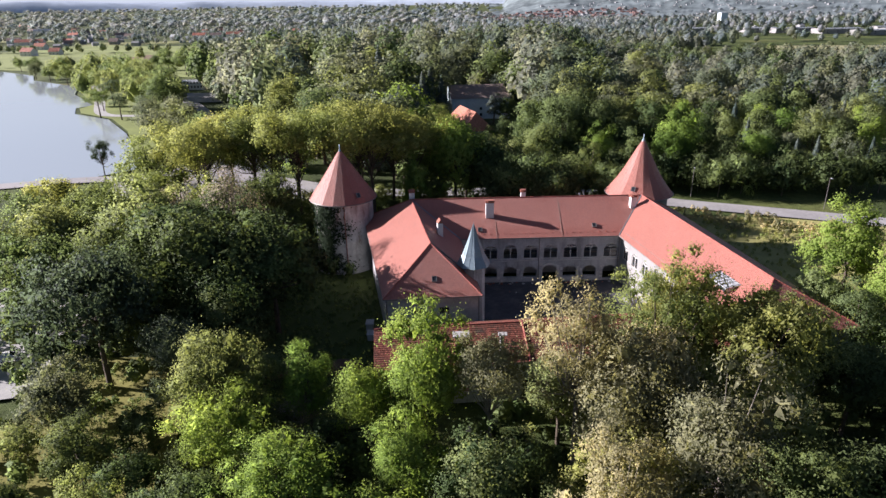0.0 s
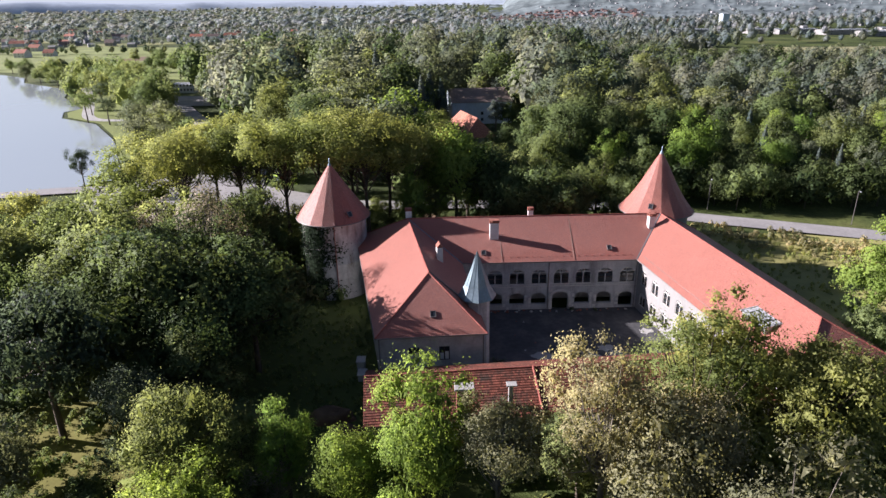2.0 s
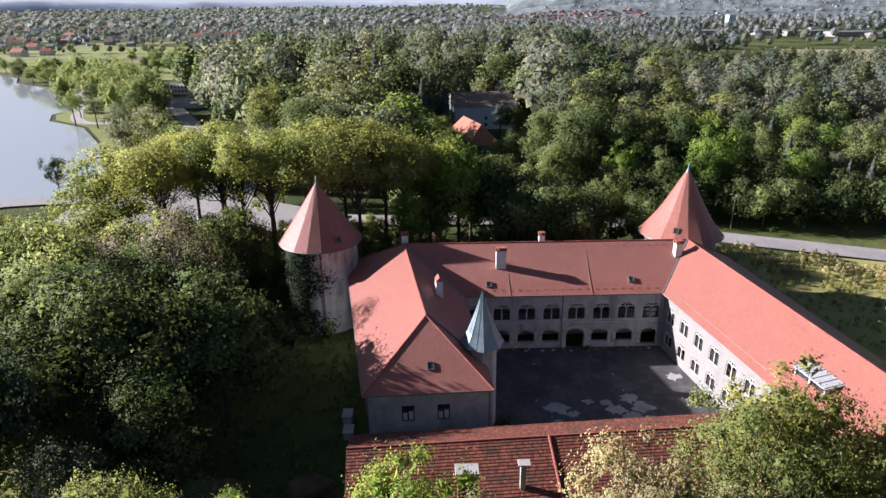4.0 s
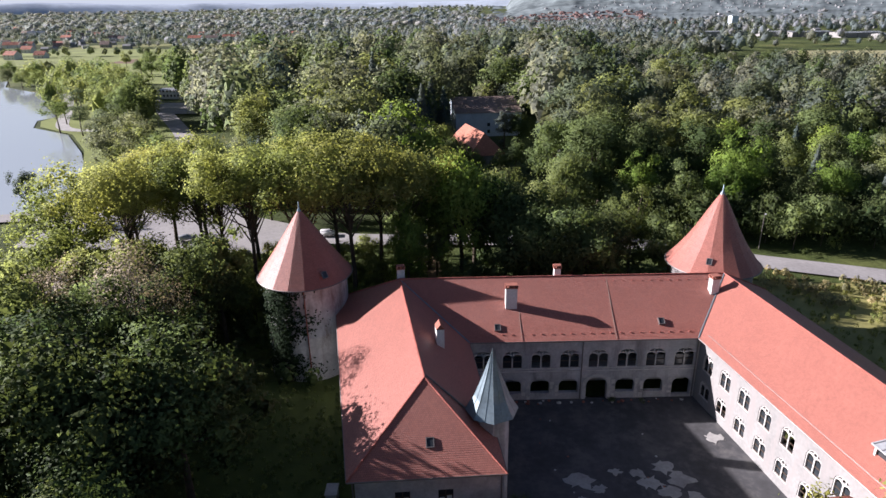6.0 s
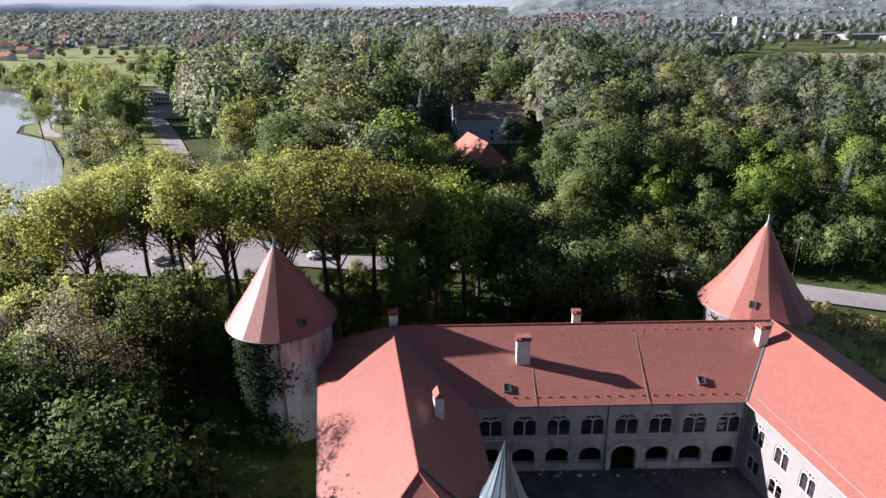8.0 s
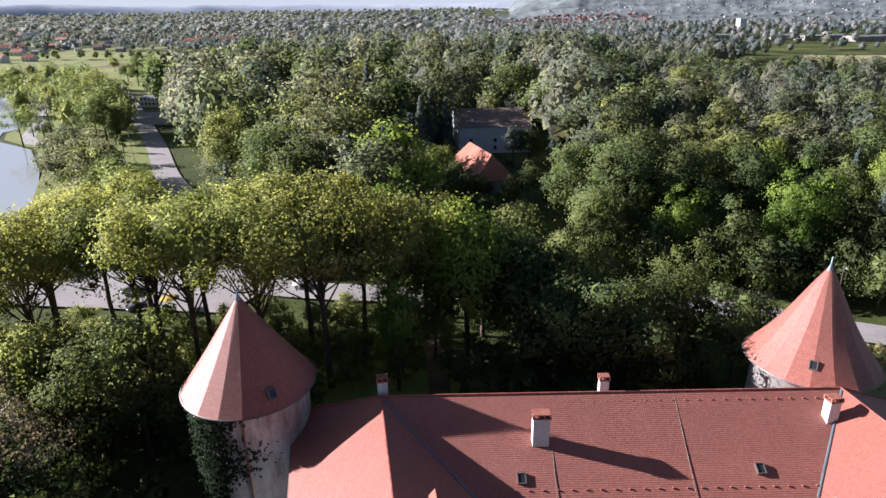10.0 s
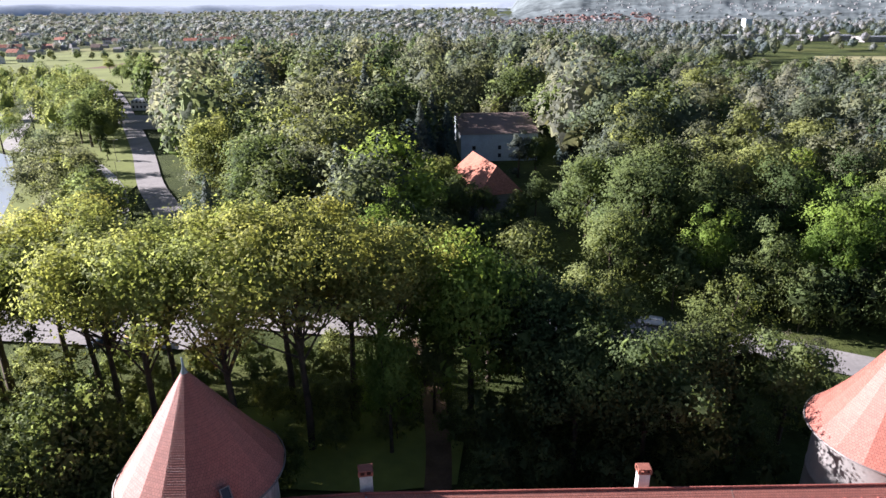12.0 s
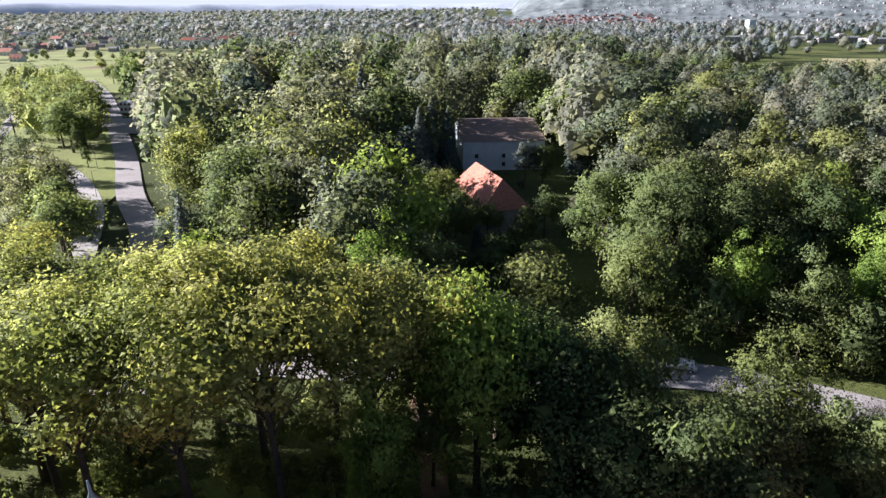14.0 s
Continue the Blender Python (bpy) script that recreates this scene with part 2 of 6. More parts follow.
def tube(bm, a, b, ra, rb, n=8, cap=True):
    a, b = Vector(a), Vector(b)
    q = (b - a).to_track_quat("Z", "Y").to_matrix()
    rings = []
    for p, r in ((a, ra), (b, rb)):
        rings.append([bm.verts.new(p + q @ Vector((r * math.cos(2 * math.pi * i / n), r * math.sin(2 * math.pi * i / n), 0))) for i in range(n)])
    for i in range(n):
        bm.faces.new((rings[0][i], rings[0][(i + 1) % n], rings[1][(i + 1) % n], rings[1][i]))
    if cap:
        bm.faces.new(rings[1])
        bm.faces.new(rings[0][::-1])
    return bm


def lathe(profile, n, center, name, mat, parent, label="", smooth=True, uv=False):
    """A body of rotation from rows of (radius, z)."""
    verts, faces, uvs = [], [], []
    run = 0.0
    for k, (r, z) in enumerate(profile):
        if k:
            run += math.dist(profile[k - 1], (r, z))
        for i in range(n + 1):
            a = 2 * math.pi * i / n
            verts.append((center[0] + r * math.cos(a), center[1] + r * math.sin(a), z))
            uvs.append((a * profile[0][0] * 0.6, run))
    for k in range(len(profile) - 1):
        for i in range(n):
            p = k * (n + 1) + i
            faces.append((p, p + 1, p + n + 2, p + n + 1))
    return mesh_object(name, verts, faces, mat, parent, label, uvs if uv else None, smooth)


def slope(name, a, b, c, d, mat, parent, course=0.26, lip=0.014, label=""):
    """A roof slope in stepped courses. a-b: the eave, d-c: the upper edge above a and b."""
    a, b, c, d = (Vector(p) for p in (a, b, c, d))
    length = max((d - a).length, (c - b).length, ((d + c) / 2 - (a + b) / 2).length)
    n = max(2, int(length / course))
    normal = (b - a).cross(((c + d) / 2) - a).normalized()
    if normal.z < 0:
        normal = -normal
    along = (b - a).normalized()
    verts, faces, uvs = [], [], []
    for k in range(n):
        for s, up in ((k / n, lip), ((k + 1) / n, 0.0)):
            for p in (a.lerp(d, s), b.lerp(c, s)):
                verts.append(p + normal * up)
                uvs.append(((p - a).dot(along), s * length))
        q = 4 * k
        faces.append((q, q + 1, q + 3, q + 2))
        if k:
            faces.append((q - 2, q - 1, q + 1, q))
    return mesh_object(name, verts, faces, mat, parent, label, uvs)


def ridge_line(name, a, b, mat, parent, r=0.10):
    """Half-round cap tiles in a row."""
    a, b = Vector(a), Vector(b)
    n = max(1, int((b - a).length / 0.42))
    bm = bmesh.new()
    for i in range(n):
        tube(bm, a.lerp(b, i / n), a.lerp(b, (i + 1.08) / n), r * 1.12, r * 0.92, 6)
    return part(name, bm, mat, parent)


def wall(name, a, b, z0, z1, thick, openings, mat, parent, label=""):
    """A wall from a to b (plan), its face on the right-hand side as one walks from a to b; openings: (along, sill, width, height, arch rise)."""
    a, b = Vector((a[0], a[1], 0)), Vector((b[0], b[1], 0))
    u = (b - a).normalized()
    inner = Vector((-u.y, u.x, 0)) * thick
    L = (b - a).length
    loops = [[(0, z0), (L, z0), (L, z1), (0, z1)]]
    for cx, sill, w, h, rise in openings:
        loops.append(opening_loop(cx, sill, w, h, rise))
    flat = [p for lp in loops for p in lp]
    tris = tessellate_polygon([[Vector((x, z, 0)) for x, z in lp] for lp in loops])
    N = len(flat)
    verts = [a + u * x + Vector((0, 0, z)) for x, z in flat] + [a + u * x + inner + Vector((0, 0, z)) for x, z in flat]
    faces = [tuple(t) for t in tris] + [tuple(i + N for i in t) for t in tris]
    k = 0
    for lp in loops:
        for i in range(len(lp)):
            p, q = k + i, k + (i + 1) % len(lp)
            faces.append((p, q, q + N, p + N))
        k += len(lp)
    bm = bmesh.new()
    vs = [bm.verts.new(v) for v in verts]
    for f in faces:
        try:
            bm.faces.new([vs[i] for i in f])
        except ValueError:
            pass
    return part(name, bm, mat, parent, label)


def opening_loop(cx, sill, w, h, rise, n=10):
    """The outline of an opening whose top is an arch of the given rise."""
    pts = [(cx - w / 2, sill), (cx + w / 2, sill)]
    if rise <= 0:
        return pts + [(cx + w / 2, sill + h), (cx - w / 2, sill + h)]
    spring = sill + h - rise
    for i in range(n + 1):
        t = math.pi * i / n
        pts.append((cx + w / 2 * math.cos(t), spring + rise * math.sin(t)))
    return pts


def strip(bm, pts, w, d, close=False):
    """A bar of width w (in the plane) and depth d along points (x, z)."""
    pts = [Vector((p[0], 0, p[1])) for p in pts]
    n = len(pts)
    rings = []
    for i, p in enumerate(pts):
        if close:
            t = (pts[(i + 1) % n] - pts[i - 1]).normalized()
        else:
            t = (pts[min(i + 1, n - 1)] - pts[max(i - 1, 0)]).normalized()
        s = Vector((-t.z, 0, t.x)) * (w / 2)
        y = Vector((0, d / 2, 0))
        rings.append([bm.verts.new(p + s - y), bm.verts.new(p - s - y), bm.verts.new(p - s + y), bm.verts.new(p + s + y)])
    for i in range(n if close else n - 1):
        r, q = rings[i], rings[(i + 1) % n]
        for k in range(4):
            bm.faces.new((r[k], r[(k + 1) % 4], q[(k + 1) % 4], q[k]))
    if not close:
        bm.faces.new(rings[0])
        bm.faces.new(rings[-1][::-1])
    return bm


def polygon(name, pts, z, mat, label="", category="", kind="structure"):
    tris = tessellate_polygon([[Vector((x, y, 0)) for x, y in pts]])
    ob = mesh_object(name, [(x, y, z) for x, y in pts], [tuple(t) for t in tris], mat)
    for p in ob.data.polygons:
        if p.normal.z < 0:
            p.flip()
    return tagged(ob, label, category, "", kind)


def ribbon(name, pts, width, z, mat, label, category="road", rise=0.0):
    """A road or path of one width along points of the plan, rounded by interpolation."""
    P = [Vector((x, y)) for x, y in pts]
    fine = []
    for i in range(len(P) - 1):
        p0, p1, p2, p3 = P[max(i - 1, 0)], P[i], P[i + 1], P[min(i + 2, len(P) - 1)]
        for k in range(8):
            t = k / 8
            fine.append(0.5 * ((2 * p1) + (p2 - p0) * t + (2 * p0 - 5 * p1 + 4 * p2 - p3) * t * t + (3 * p1 - p0 - 3 * p2 + p3) * t ** 3))
    fine.append(P[-1])
    verts, faces = [], []
    for i, p in enumerate(fine):
        t = (fine[min(i + 1, len(fine) - 1)] - fine[max(i - 1, 0)]).normalized()
        s = Vector((-t.y, t.x)) * width / 2
        verts += [(p.x + s.x, p.y + s.y, z), (p.x - s.x, p.y - s.y, z)]
        if i:
            q = 2 * i
            faces.append((q - 2, q - 1, q + 1, q))
    ob = mesh_object(name, verts, faces, mat)
    return tagged(ob, label, category, "", "structure")


# ---- ground, water, roads ----
def land_rise(x, y):
    """The plain climbs gently far beyond the town."""
    return 42.0 * np.clip((np.hypot(x, y) - 1500) / 3100, 0, 1.1) ** 1.2


def mountain_height(az, d):
    """Height of the wooded mountain by bearing in degrees and distance."""
    rise = max(0.0, min(1.0, (az - 6.2) / 5.5))
    t = max(0.0, (d - 1850) / 2850)
    return rise ** 0.8 * (60 * t + 420 * t * t) * (1 + 0.25 * noise.noise((az * 0.25, d * 0.0012, 4))) + 14 * t * noise.noise((az * 1.3, d * 0.006, 8)) + (1 - 0.5 * max(0.0, min(1.0, (az - 5) / 4))) * float(land_rise(math.sin(radians(az)) * d - 32, math.cos(radians(az)) * d - 60))


def ground_height(x, y):
    """Height of the land, the far mountain's foot included."""
    d = math.hypot(x + 32, y + 60)
    az = math.degrees(math.atan2(x + 32, y + 60))
    return mountain_height(az, d) - 1 if d > 1850 and 5 < az < 52 else float(land_rise(x, y))


def make_ground():
    n, R = 90, 4900
    ax = [math.copysign(abs(t) ** 2.6, t) * R for t in np.linspace(-1, 1, n)]
    verts, faces = [], []
    for y in ax:
        for x in ax:
            d = math.hypot(x + 20, y)
            h = noise.noise((x * 0.02, y * 0.02, 3)) * 0.5 - 0.35
            if d > 700:
                h += (d - 700) / 4200 * noise.noise((x * 0.0012, y * 0.0012, 7)) * 10 + float(land_rise(x, y))
            verts.append((x, y + 20, min(h, 0.0) if d < 700 else h))
    for j in range(n - 1):
        for i in range(n - 1):
            p = j * n + i
            faces.append((p, p + 1, p + n + 1, p + n))
    ob = mesh_object("ground", verts, faces, GROUND, smooth=True)
    return tagged(ob, "grassy ground under trees, meadows and plain", "ground", "", "structure")


make_ground()
LAKE = [(-150, 78), (-132, 96), (-140, 118), (-165, 162), (-190, 199), (-216, 218), (-226, 238), (-222, 248), (-258, 298),
        (-277, 339), (-337, 389), (-360, 428), (-414, 471), (-520, 480), (-620, 300), (-420, 120), (-260, 70)]
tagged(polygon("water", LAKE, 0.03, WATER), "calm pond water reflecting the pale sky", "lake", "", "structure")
# shade of the western trees is put into this lawn's dark green
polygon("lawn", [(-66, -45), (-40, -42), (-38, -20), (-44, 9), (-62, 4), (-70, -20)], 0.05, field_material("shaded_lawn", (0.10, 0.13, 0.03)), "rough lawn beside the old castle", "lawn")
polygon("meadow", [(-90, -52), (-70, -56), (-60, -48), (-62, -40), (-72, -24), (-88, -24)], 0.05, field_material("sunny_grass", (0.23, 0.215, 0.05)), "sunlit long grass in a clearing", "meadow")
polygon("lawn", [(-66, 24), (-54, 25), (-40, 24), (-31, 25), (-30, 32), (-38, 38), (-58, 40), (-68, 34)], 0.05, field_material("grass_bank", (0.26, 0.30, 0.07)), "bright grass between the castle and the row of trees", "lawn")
polygon("meadow", [(20, -20), (75, -30), (90, 18), (48, 33), (20, 37)], 0.05, field_material("meadow_grass", (0.36, 0.34, 0.12)), "tall meadow grass beside the road", "meadow")
polygon("meadow", [(-310, 430), (-200, 380), (-190, 420), (-215, 640), (-270, 760), (-560, 900), (-600, 700), (-450, 500)], 0.06,
        field_material("mown_field", (0.23, 0.27, 0.075)), "wide mown green field", "field")
polygon("meadow", [(230, 430), (420, 420), (520, 560), (330, 600)], 0.06, field_material("pale_field", (0.36, 0.34, 0.17)), "pale dry meadow beyond the woods", "field")
polygon("meadow", [(-188, 199), (-166, 166), (-144, 122), (-118, 118), (-125, 160), (-160, 230), (-230, 345), (-256, 302), (-223, 252), (-223, 236), (-214, 220)], 0.07,
        field_material("park_lawn", (0.21, 0.25, 0.06)), "sunny park lawn between road and pond", "lawn")
polygon("bare_ground", [(-370, 590), (-330, 585), (-325, 640), (-360, 650)], 0.09, EARTH, "reddish clay sports pitch", "pitch")

ribbon("road", [(160, -8), (90, 20), (60, 33), (45, 39.5), (30, 46), (16, 53.5), (2, 59), (-20, 61), (-52, 63), (-80, 70), (-105, 78), (-140, 84), (-190, 70)],
       7.0, 0.06, ROAD, "worn grey asphalt road behind the castle")
ribbon("road", [(-85, 66), (-92, 95), (-101, 122), (-120, 155), (-144, 204), (-178, 268), (-213, 334), (-250, 400), (-300, 480)], 7.4, 0.10, ROAD,
       "pale straight avenue with shadows of trees")
ribbon("pavement", [(-104, 96), (-124, 142), (-150, 180), (-175, 205), (-200, 215), (-225, 262), (-265, 338), (-300, 390)], 5.5, 0.13, CONCRETE,
       "pale gravel promenade along the pond", "path")
polygon("pavement", [(-128, 62), (-70, 55), (-62, 70), (-84, 84), (-88, 104), (-108, 104), (-132, 86)], 0.085, ROAD, "pale asphalt square by the road", "square")
polygon("pavement", [(-205, 296), (-165, 290), (-150, 250), (-168, 252), (-192, 276)], 0.12, ROAD, "asphalt forecourt before a low building", "square")
ribbon("pavement", [(-33.5, 17), (-33, 30), (-34, 44), (-36, 58)], 3.0, 0.08, EARTH, "narrow drive through trees to the castle gate", "path")
polygon("courtyard", [(-30, 0.2), (0.2, 0.2), (5.2, -33), (-27, -33)], 0.06, ASPHALT_YARD, "dark cracked asphalt courtyard", "courtyard")


# ---- the castle ----
castle = thing("castle", "old two-storey castle with red tiled roofs and round towers", "castle")
ZE, ZR = 9.1, 13.95                     # eave and ridge
FL, FR, IC = (-41.8, -25.0), (-27.3, -24.3), (-29.5, -0.6)
NW, NE = (-48.38, 13.2), (14.65, 13.2)
HIP, RA, RX = (-34.8, -16.6, 14.5), (-38.5, 8.3, 14.1), (5.8, 8.5, ZR)
E0, EF = (-0.6, -0.6), (5.3, -38.7)
RF, OF = (11.1, -31.3, ZR), (20.8, -36.4)


def up(p, z=ZE):
    return (p[0], p[1], z)


slope("roof_slope", up(NW), up(FL), HIP, RA, ROOF, castle, label="sunlit red tiled slope with tree shadows")
slope("roof_slope", up(FL), up(FR), HIP, HIP, ROOF, castle)
slope("roof_slope", up(FR), up(IC), RA, HIP, ROOF, castle)
slope("roof_slope", up(IC), up(E0), RX, RA, ROOF, castle)
slope("roof_slope", up(E0), up(EF), RF, RX, ROOF, castle)
slope("roof_slope", up(EF), up(OF), RF, RF, ROOF, castle)
slope("roof_slope", up(OF), up(NE), RX, RF, ROOF, castle)
slope("roof_slope", up(NE), up(NW), RA, RX, ROOF, castle)
for a, b in ((HIP, RA), (RA, RX), (RX, RF), (up(FL), HIP), (up(FR), HIP), (up(EF), RF), (up(OF), RF), (up(NW), RA), (up(NE), RX)):
    ridge_line("ridge_tiles", Vector(a) + Vector((0, 0, 0.04)), Vector(b) + Vector((0, 0, 0.04)), RIDGE, castle)

# bays of the courtyard fronts
BAY = 3.7
back = [(30.0 - 0.4 - (1.55 + BAY * i), 4.75, 2.65, 2.75, 1.15) for i in range(8)]
back_low = [(30.0 - 0.4 - (1.55 + BAY * i), 1.0, 2.5, 2.15, 0.95) for i in range(8)]
back_low[3] = (30.0 - 0.4 - (1.55 + BAY * 3), 0.0, 2.7, 3.3, 1.2)
back_low[0] = (30.0 - 0.4 - 1.55, 0.35, 2.4, 2.7, 0.9)
IW = 0.5                                # the walls stand back under the eaves


def inset(p, dx, dy):
    return (p[0] + dx, p[1] + dy)


wall("wall", (-29.8, 0), (0.0, 0), 0, ZE - 0.05, 0.6, back + back_low, PLASTER_GREY, castle, "weathered grey plaster wall with arcades")
right_u = Vector((0.155, -1)).normalized()
right_len = 37.6
right_up = [(2.2 + BAY * i, 4.9, 2.1, 2.6, 1.0) for i in range(9)]
right_low = [(2.2 + BAY * i, 1.2, 2.1, 2.4, 1.0) for i in range(9)]
RW1 = tuple(Vector((0.0, 0.0)) + right_u * right_len)
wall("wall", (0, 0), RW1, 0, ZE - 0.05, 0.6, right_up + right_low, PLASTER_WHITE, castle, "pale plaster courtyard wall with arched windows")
wall("wall", (-41.2, -24.4), (-27.9, -23.75), 0, ZE - 0.05, 0.6, [(4.3, 5.1, 1.4, 2.1, 0), (8.3, 5.1, 1.4, 2.1, 0), (5.9, 1.6, 0.9, 0.8, 0), (9.8, 1.6, 0.9, 0.8, 0)], PLASTER_GREY, castle)
wall("wall", (-27.9, -23.75), (-29.8, 0), 0, ZE - 0.05, 0.6, [(12 + BAY * i, 4.95, 2.2, 2.5, 1.0) for i in range(3)], PLASTER_GREY, castle)
wall("wall", (-47.58, 12.5), (-41.2, -24.4), 0, ZE - 0.05, 0.6, [(9.4 + 4.4 * i, 5.0, 1.1, 1.9, 0) for i in range(6)], PLASTER_GREY, castle)
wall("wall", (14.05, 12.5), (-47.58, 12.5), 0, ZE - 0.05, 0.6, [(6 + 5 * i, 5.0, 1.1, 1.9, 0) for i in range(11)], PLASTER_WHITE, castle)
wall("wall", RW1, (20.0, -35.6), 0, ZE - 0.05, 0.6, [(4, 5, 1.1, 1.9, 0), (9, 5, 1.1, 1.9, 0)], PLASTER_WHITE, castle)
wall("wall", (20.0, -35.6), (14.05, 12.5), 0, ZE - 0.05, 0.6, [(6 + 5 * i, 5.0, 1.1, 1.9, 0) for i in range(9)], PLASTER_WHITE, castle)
# rooms behind the openings
for x0, x1, y0, y1 in ((-29, 0.5, 0.7, 15.4),):
    bm = bmesh.new()
    box(bm, x0, x1, y0, y1, 4.2, 4.45)
    part("floor_slab", bm, CONCRETE, castle)
bm = bmesh.new()
box(bm, -29, 0.5, 4.3, 4.6, 0, 8.9)
part("inner_wall", bm, PLASTER_GREY, castle)


def arched_window(w, h, rise):
    """Two lights under one round arch, with bars; the origin at the sill's middle."""
    bm = bmesh.new()
    spring = h - rise
    outer = [(-w / 2, 0)] + [(-w / 2 * math.cos(math.pi * i / 12), spring + rise * math.sin(math.pi * i / 12)) for i in range(13)] + [(w / 2, 0)]
    strip(bm, outer, 0.22, 0.26)
    strip(bm, [(0, 0), (0, spring + 0.1)], 0.16, 0.2)
    for s in (-1, 1):
        c = s * w / 4
        strip(bm, [(c - w / 4 * math.cos(math.pi * i / 8), spring + w / 4 * 0.8 * math.sin(math.pi * i / 8)) for i in range(9)], 0.15, 0.2)
    strip(bm, [(0.26 * math.cos(2 * math.pi * i / 12), spring + rise * 0.60 + 0.26 * math.sin(2 * math.pi * i / 12)) for i in range(12)], 0.11, 0.18, True)
    strip(bm, [(-w / 2, 0.0), (w / 2, 0.0)], 0.16, 0.34)
    bmesh.ops.recalc_face_normals(bm, faces=bm.faces)
    me = bpy.data.meshes.new("tracery")
    bm.to_mesh(me)
    bm.free()
    me.materials.append(STONE)
    bm = bmesh.new()
    for s in (-1, 1):
        box(bm, s * w / 4 - w / 4 + 0.07, s * w / 4 + w / 4 - 0.07, 0.06, 0.09, 0.05, spring)
    pane = bpy.data.meshes.new("pane")
    bm.to_mesh(pane)
    bm.free()
    pane.materials.append(GLASS)
    bm = bmesh.new()
    for s in (-1, 1):
        x0, x1 = s * w / 4 - w / 4 + 0.07, s * w / 4 + w / 4 - 0.07
        for a, b in (((x0, 0.1), (x0, spring)), ((x1, 0.1), (x1, spring)), ((x0, 0.1), (x1, 0.1)), ((x0, spring * 0.62), (x1, spring * 0.62))):
            strip(bm, [a, b], 0.07, 0.08)
    sash = bpy.data.meshes.new("sash")
    bm.to_mesh(sash)
    bm.free()
    sash.materials.append(WOOD_DARK)
    return me, pane, sash


def place_windows(a, b, spots, meshes, group_depth=0.2, skip_glass=()):
    a, b = Vector((*a, 0)), Vector((*b, 0))
    u = (b - a).normalized()
    ang = math.atan2(u.y, u.x)
    inward = Vector((-u.y, u.x, 0))
    for i, (cx, sill, w, h, rise) in enumerate(spots):
        p = a + u * cx + inward * group_depth + Vector((0, 0, sill))
        win = new("window", meshes[0])
        win.matrix_world = Matrix.Translation(p) @ Matrix.Rotation(ang, 4, "Z")
        win.parent = castle
        for me in meshes[1:]:
            if me.name.startswith("pane") and i in skip_glass:
                continue
            new(me.name.split(".")[0], me).parent = win


ARCH_BACK, ARCH_RIGHT = arched_window(2.65, 2.75, 1.15), arched_window(2.1, 2.6, 1.0)
ARCH_LOW = arched_window(2.1, 2.4, 1.0)
place_windows((-29.8, 0), (0, 0), back, ARCH_BACK, skip_glass=(2, 3, 5))
place_windows((0, 0), RW1, right_up, ARCH_RIGHT, skip_glass=(4,))
place_windows((0, 0), RW1, right_low, ARCH_LOW, skip_glass=(1, 5))


def plain_window(w, h, paint):
    bm = bmesh.new()
    strip(bm, [(-w / 2, 0), (w / 2, 0), (w / 2, h), (-w / 2, h)], 0.1, 0.14, True)
    strip(bm, [(0, 0), (0, h)], 0.07, 0.1)
    strip(bm, [(-w / 2, h * 0.62), (w / 2, h * 0.62)], 0.07, 0.1)
    me = bpy.data.meshes.new("window_frame")
    bm.to_mesh(me)
    bm.free()
    me.materials.append(paint)
    bm = bmesh.new()
    box(bm, -w / 2, w / 2, 0.02, 0.05, 0, h)
    pane = bpy.data.meshes.new("pane")
    bm.to_mesh(pane)
    bm.free()
    pane.materials.append(GLASS)
    return me, pane


PLAIN, FRONT_WINDOW = plain_window(1.1, 1.9, WHITE_PAINT), plain_window(1.4, 2.1, WOOD_DARK)
place_windows((-41.2, -24.4), (-27.9, -23.75), [(4.3, 5.1, 1.4, 2.1, 0), (8.3, 5.1, 1.4, 2.1, 0)], FRONT_WINDOW)
# pale curtains behind the front panes
for cx in (4.3, 8.3):
    u = (Vector((-27.9, -23.75)) - Vector((-41.2, -24.4))).normalized()
    for sx, k in ((-0.33, 0.95), (0.33, 1.2)):
        p = Vector((-41.2, -24.4)) + u * (cx + sx) + Vector((-u.y, u.x)) * 0.19
        bm = bmesh.new()
        box(bm, -0.24, 0.24, -0.01, 0.012, 5.2, 5.2 + k, pose(p.x, p.y, 0, 0, 0, math.degrees(math.atan2(u.y, u.x))))
        part("curtain", bm, WHITE_PAINT, castle, "faded white curtain behind the pane")
place_windows((-47.58, 12.5), (-41.2, -24.4), [(9.4 + 4.4 * i, 5.0, 1.1, 1.9, 0) for i in range(6)], PLAIN)
place_windows((20.0, -35.6), (14.05, 12.5), [(6 + 5 * i, 5.0, 1.1, 1.9, 0) for i in range(9)], PLAIN)
place_windows((14.05, 12.5), (-47.58, 12.5), [(6 + 5 * i, 5.0, 1.1, 1.9, 0) for i in range(11)], PLAIN)


def gutter(a, b):
    bm = bmesh.new()
    tube(bm, Vector(a), Vector(b), 0.09, 0.09, 6)
    part("gutter", bm, GUTTER, castle)


for a, b in ((FL, FR), (FR, IC), (IC, E0), (E0, EF), (NW, FL)):
    gutter(up(a, ZE - 0.06), up(b, ZE - 0.06))
for x, y in ((-41.35, -24.65), (-27.8, -23.95), (-0.35, -0.2), (-15, -0.15)):
    bm = bmesh.new()
    tube(bm, (x, y, 0.1), (x, y, ZE - 0.1), 0.07, 0.07, 6)
    part("downpipe", bm, GUTTER, castle)


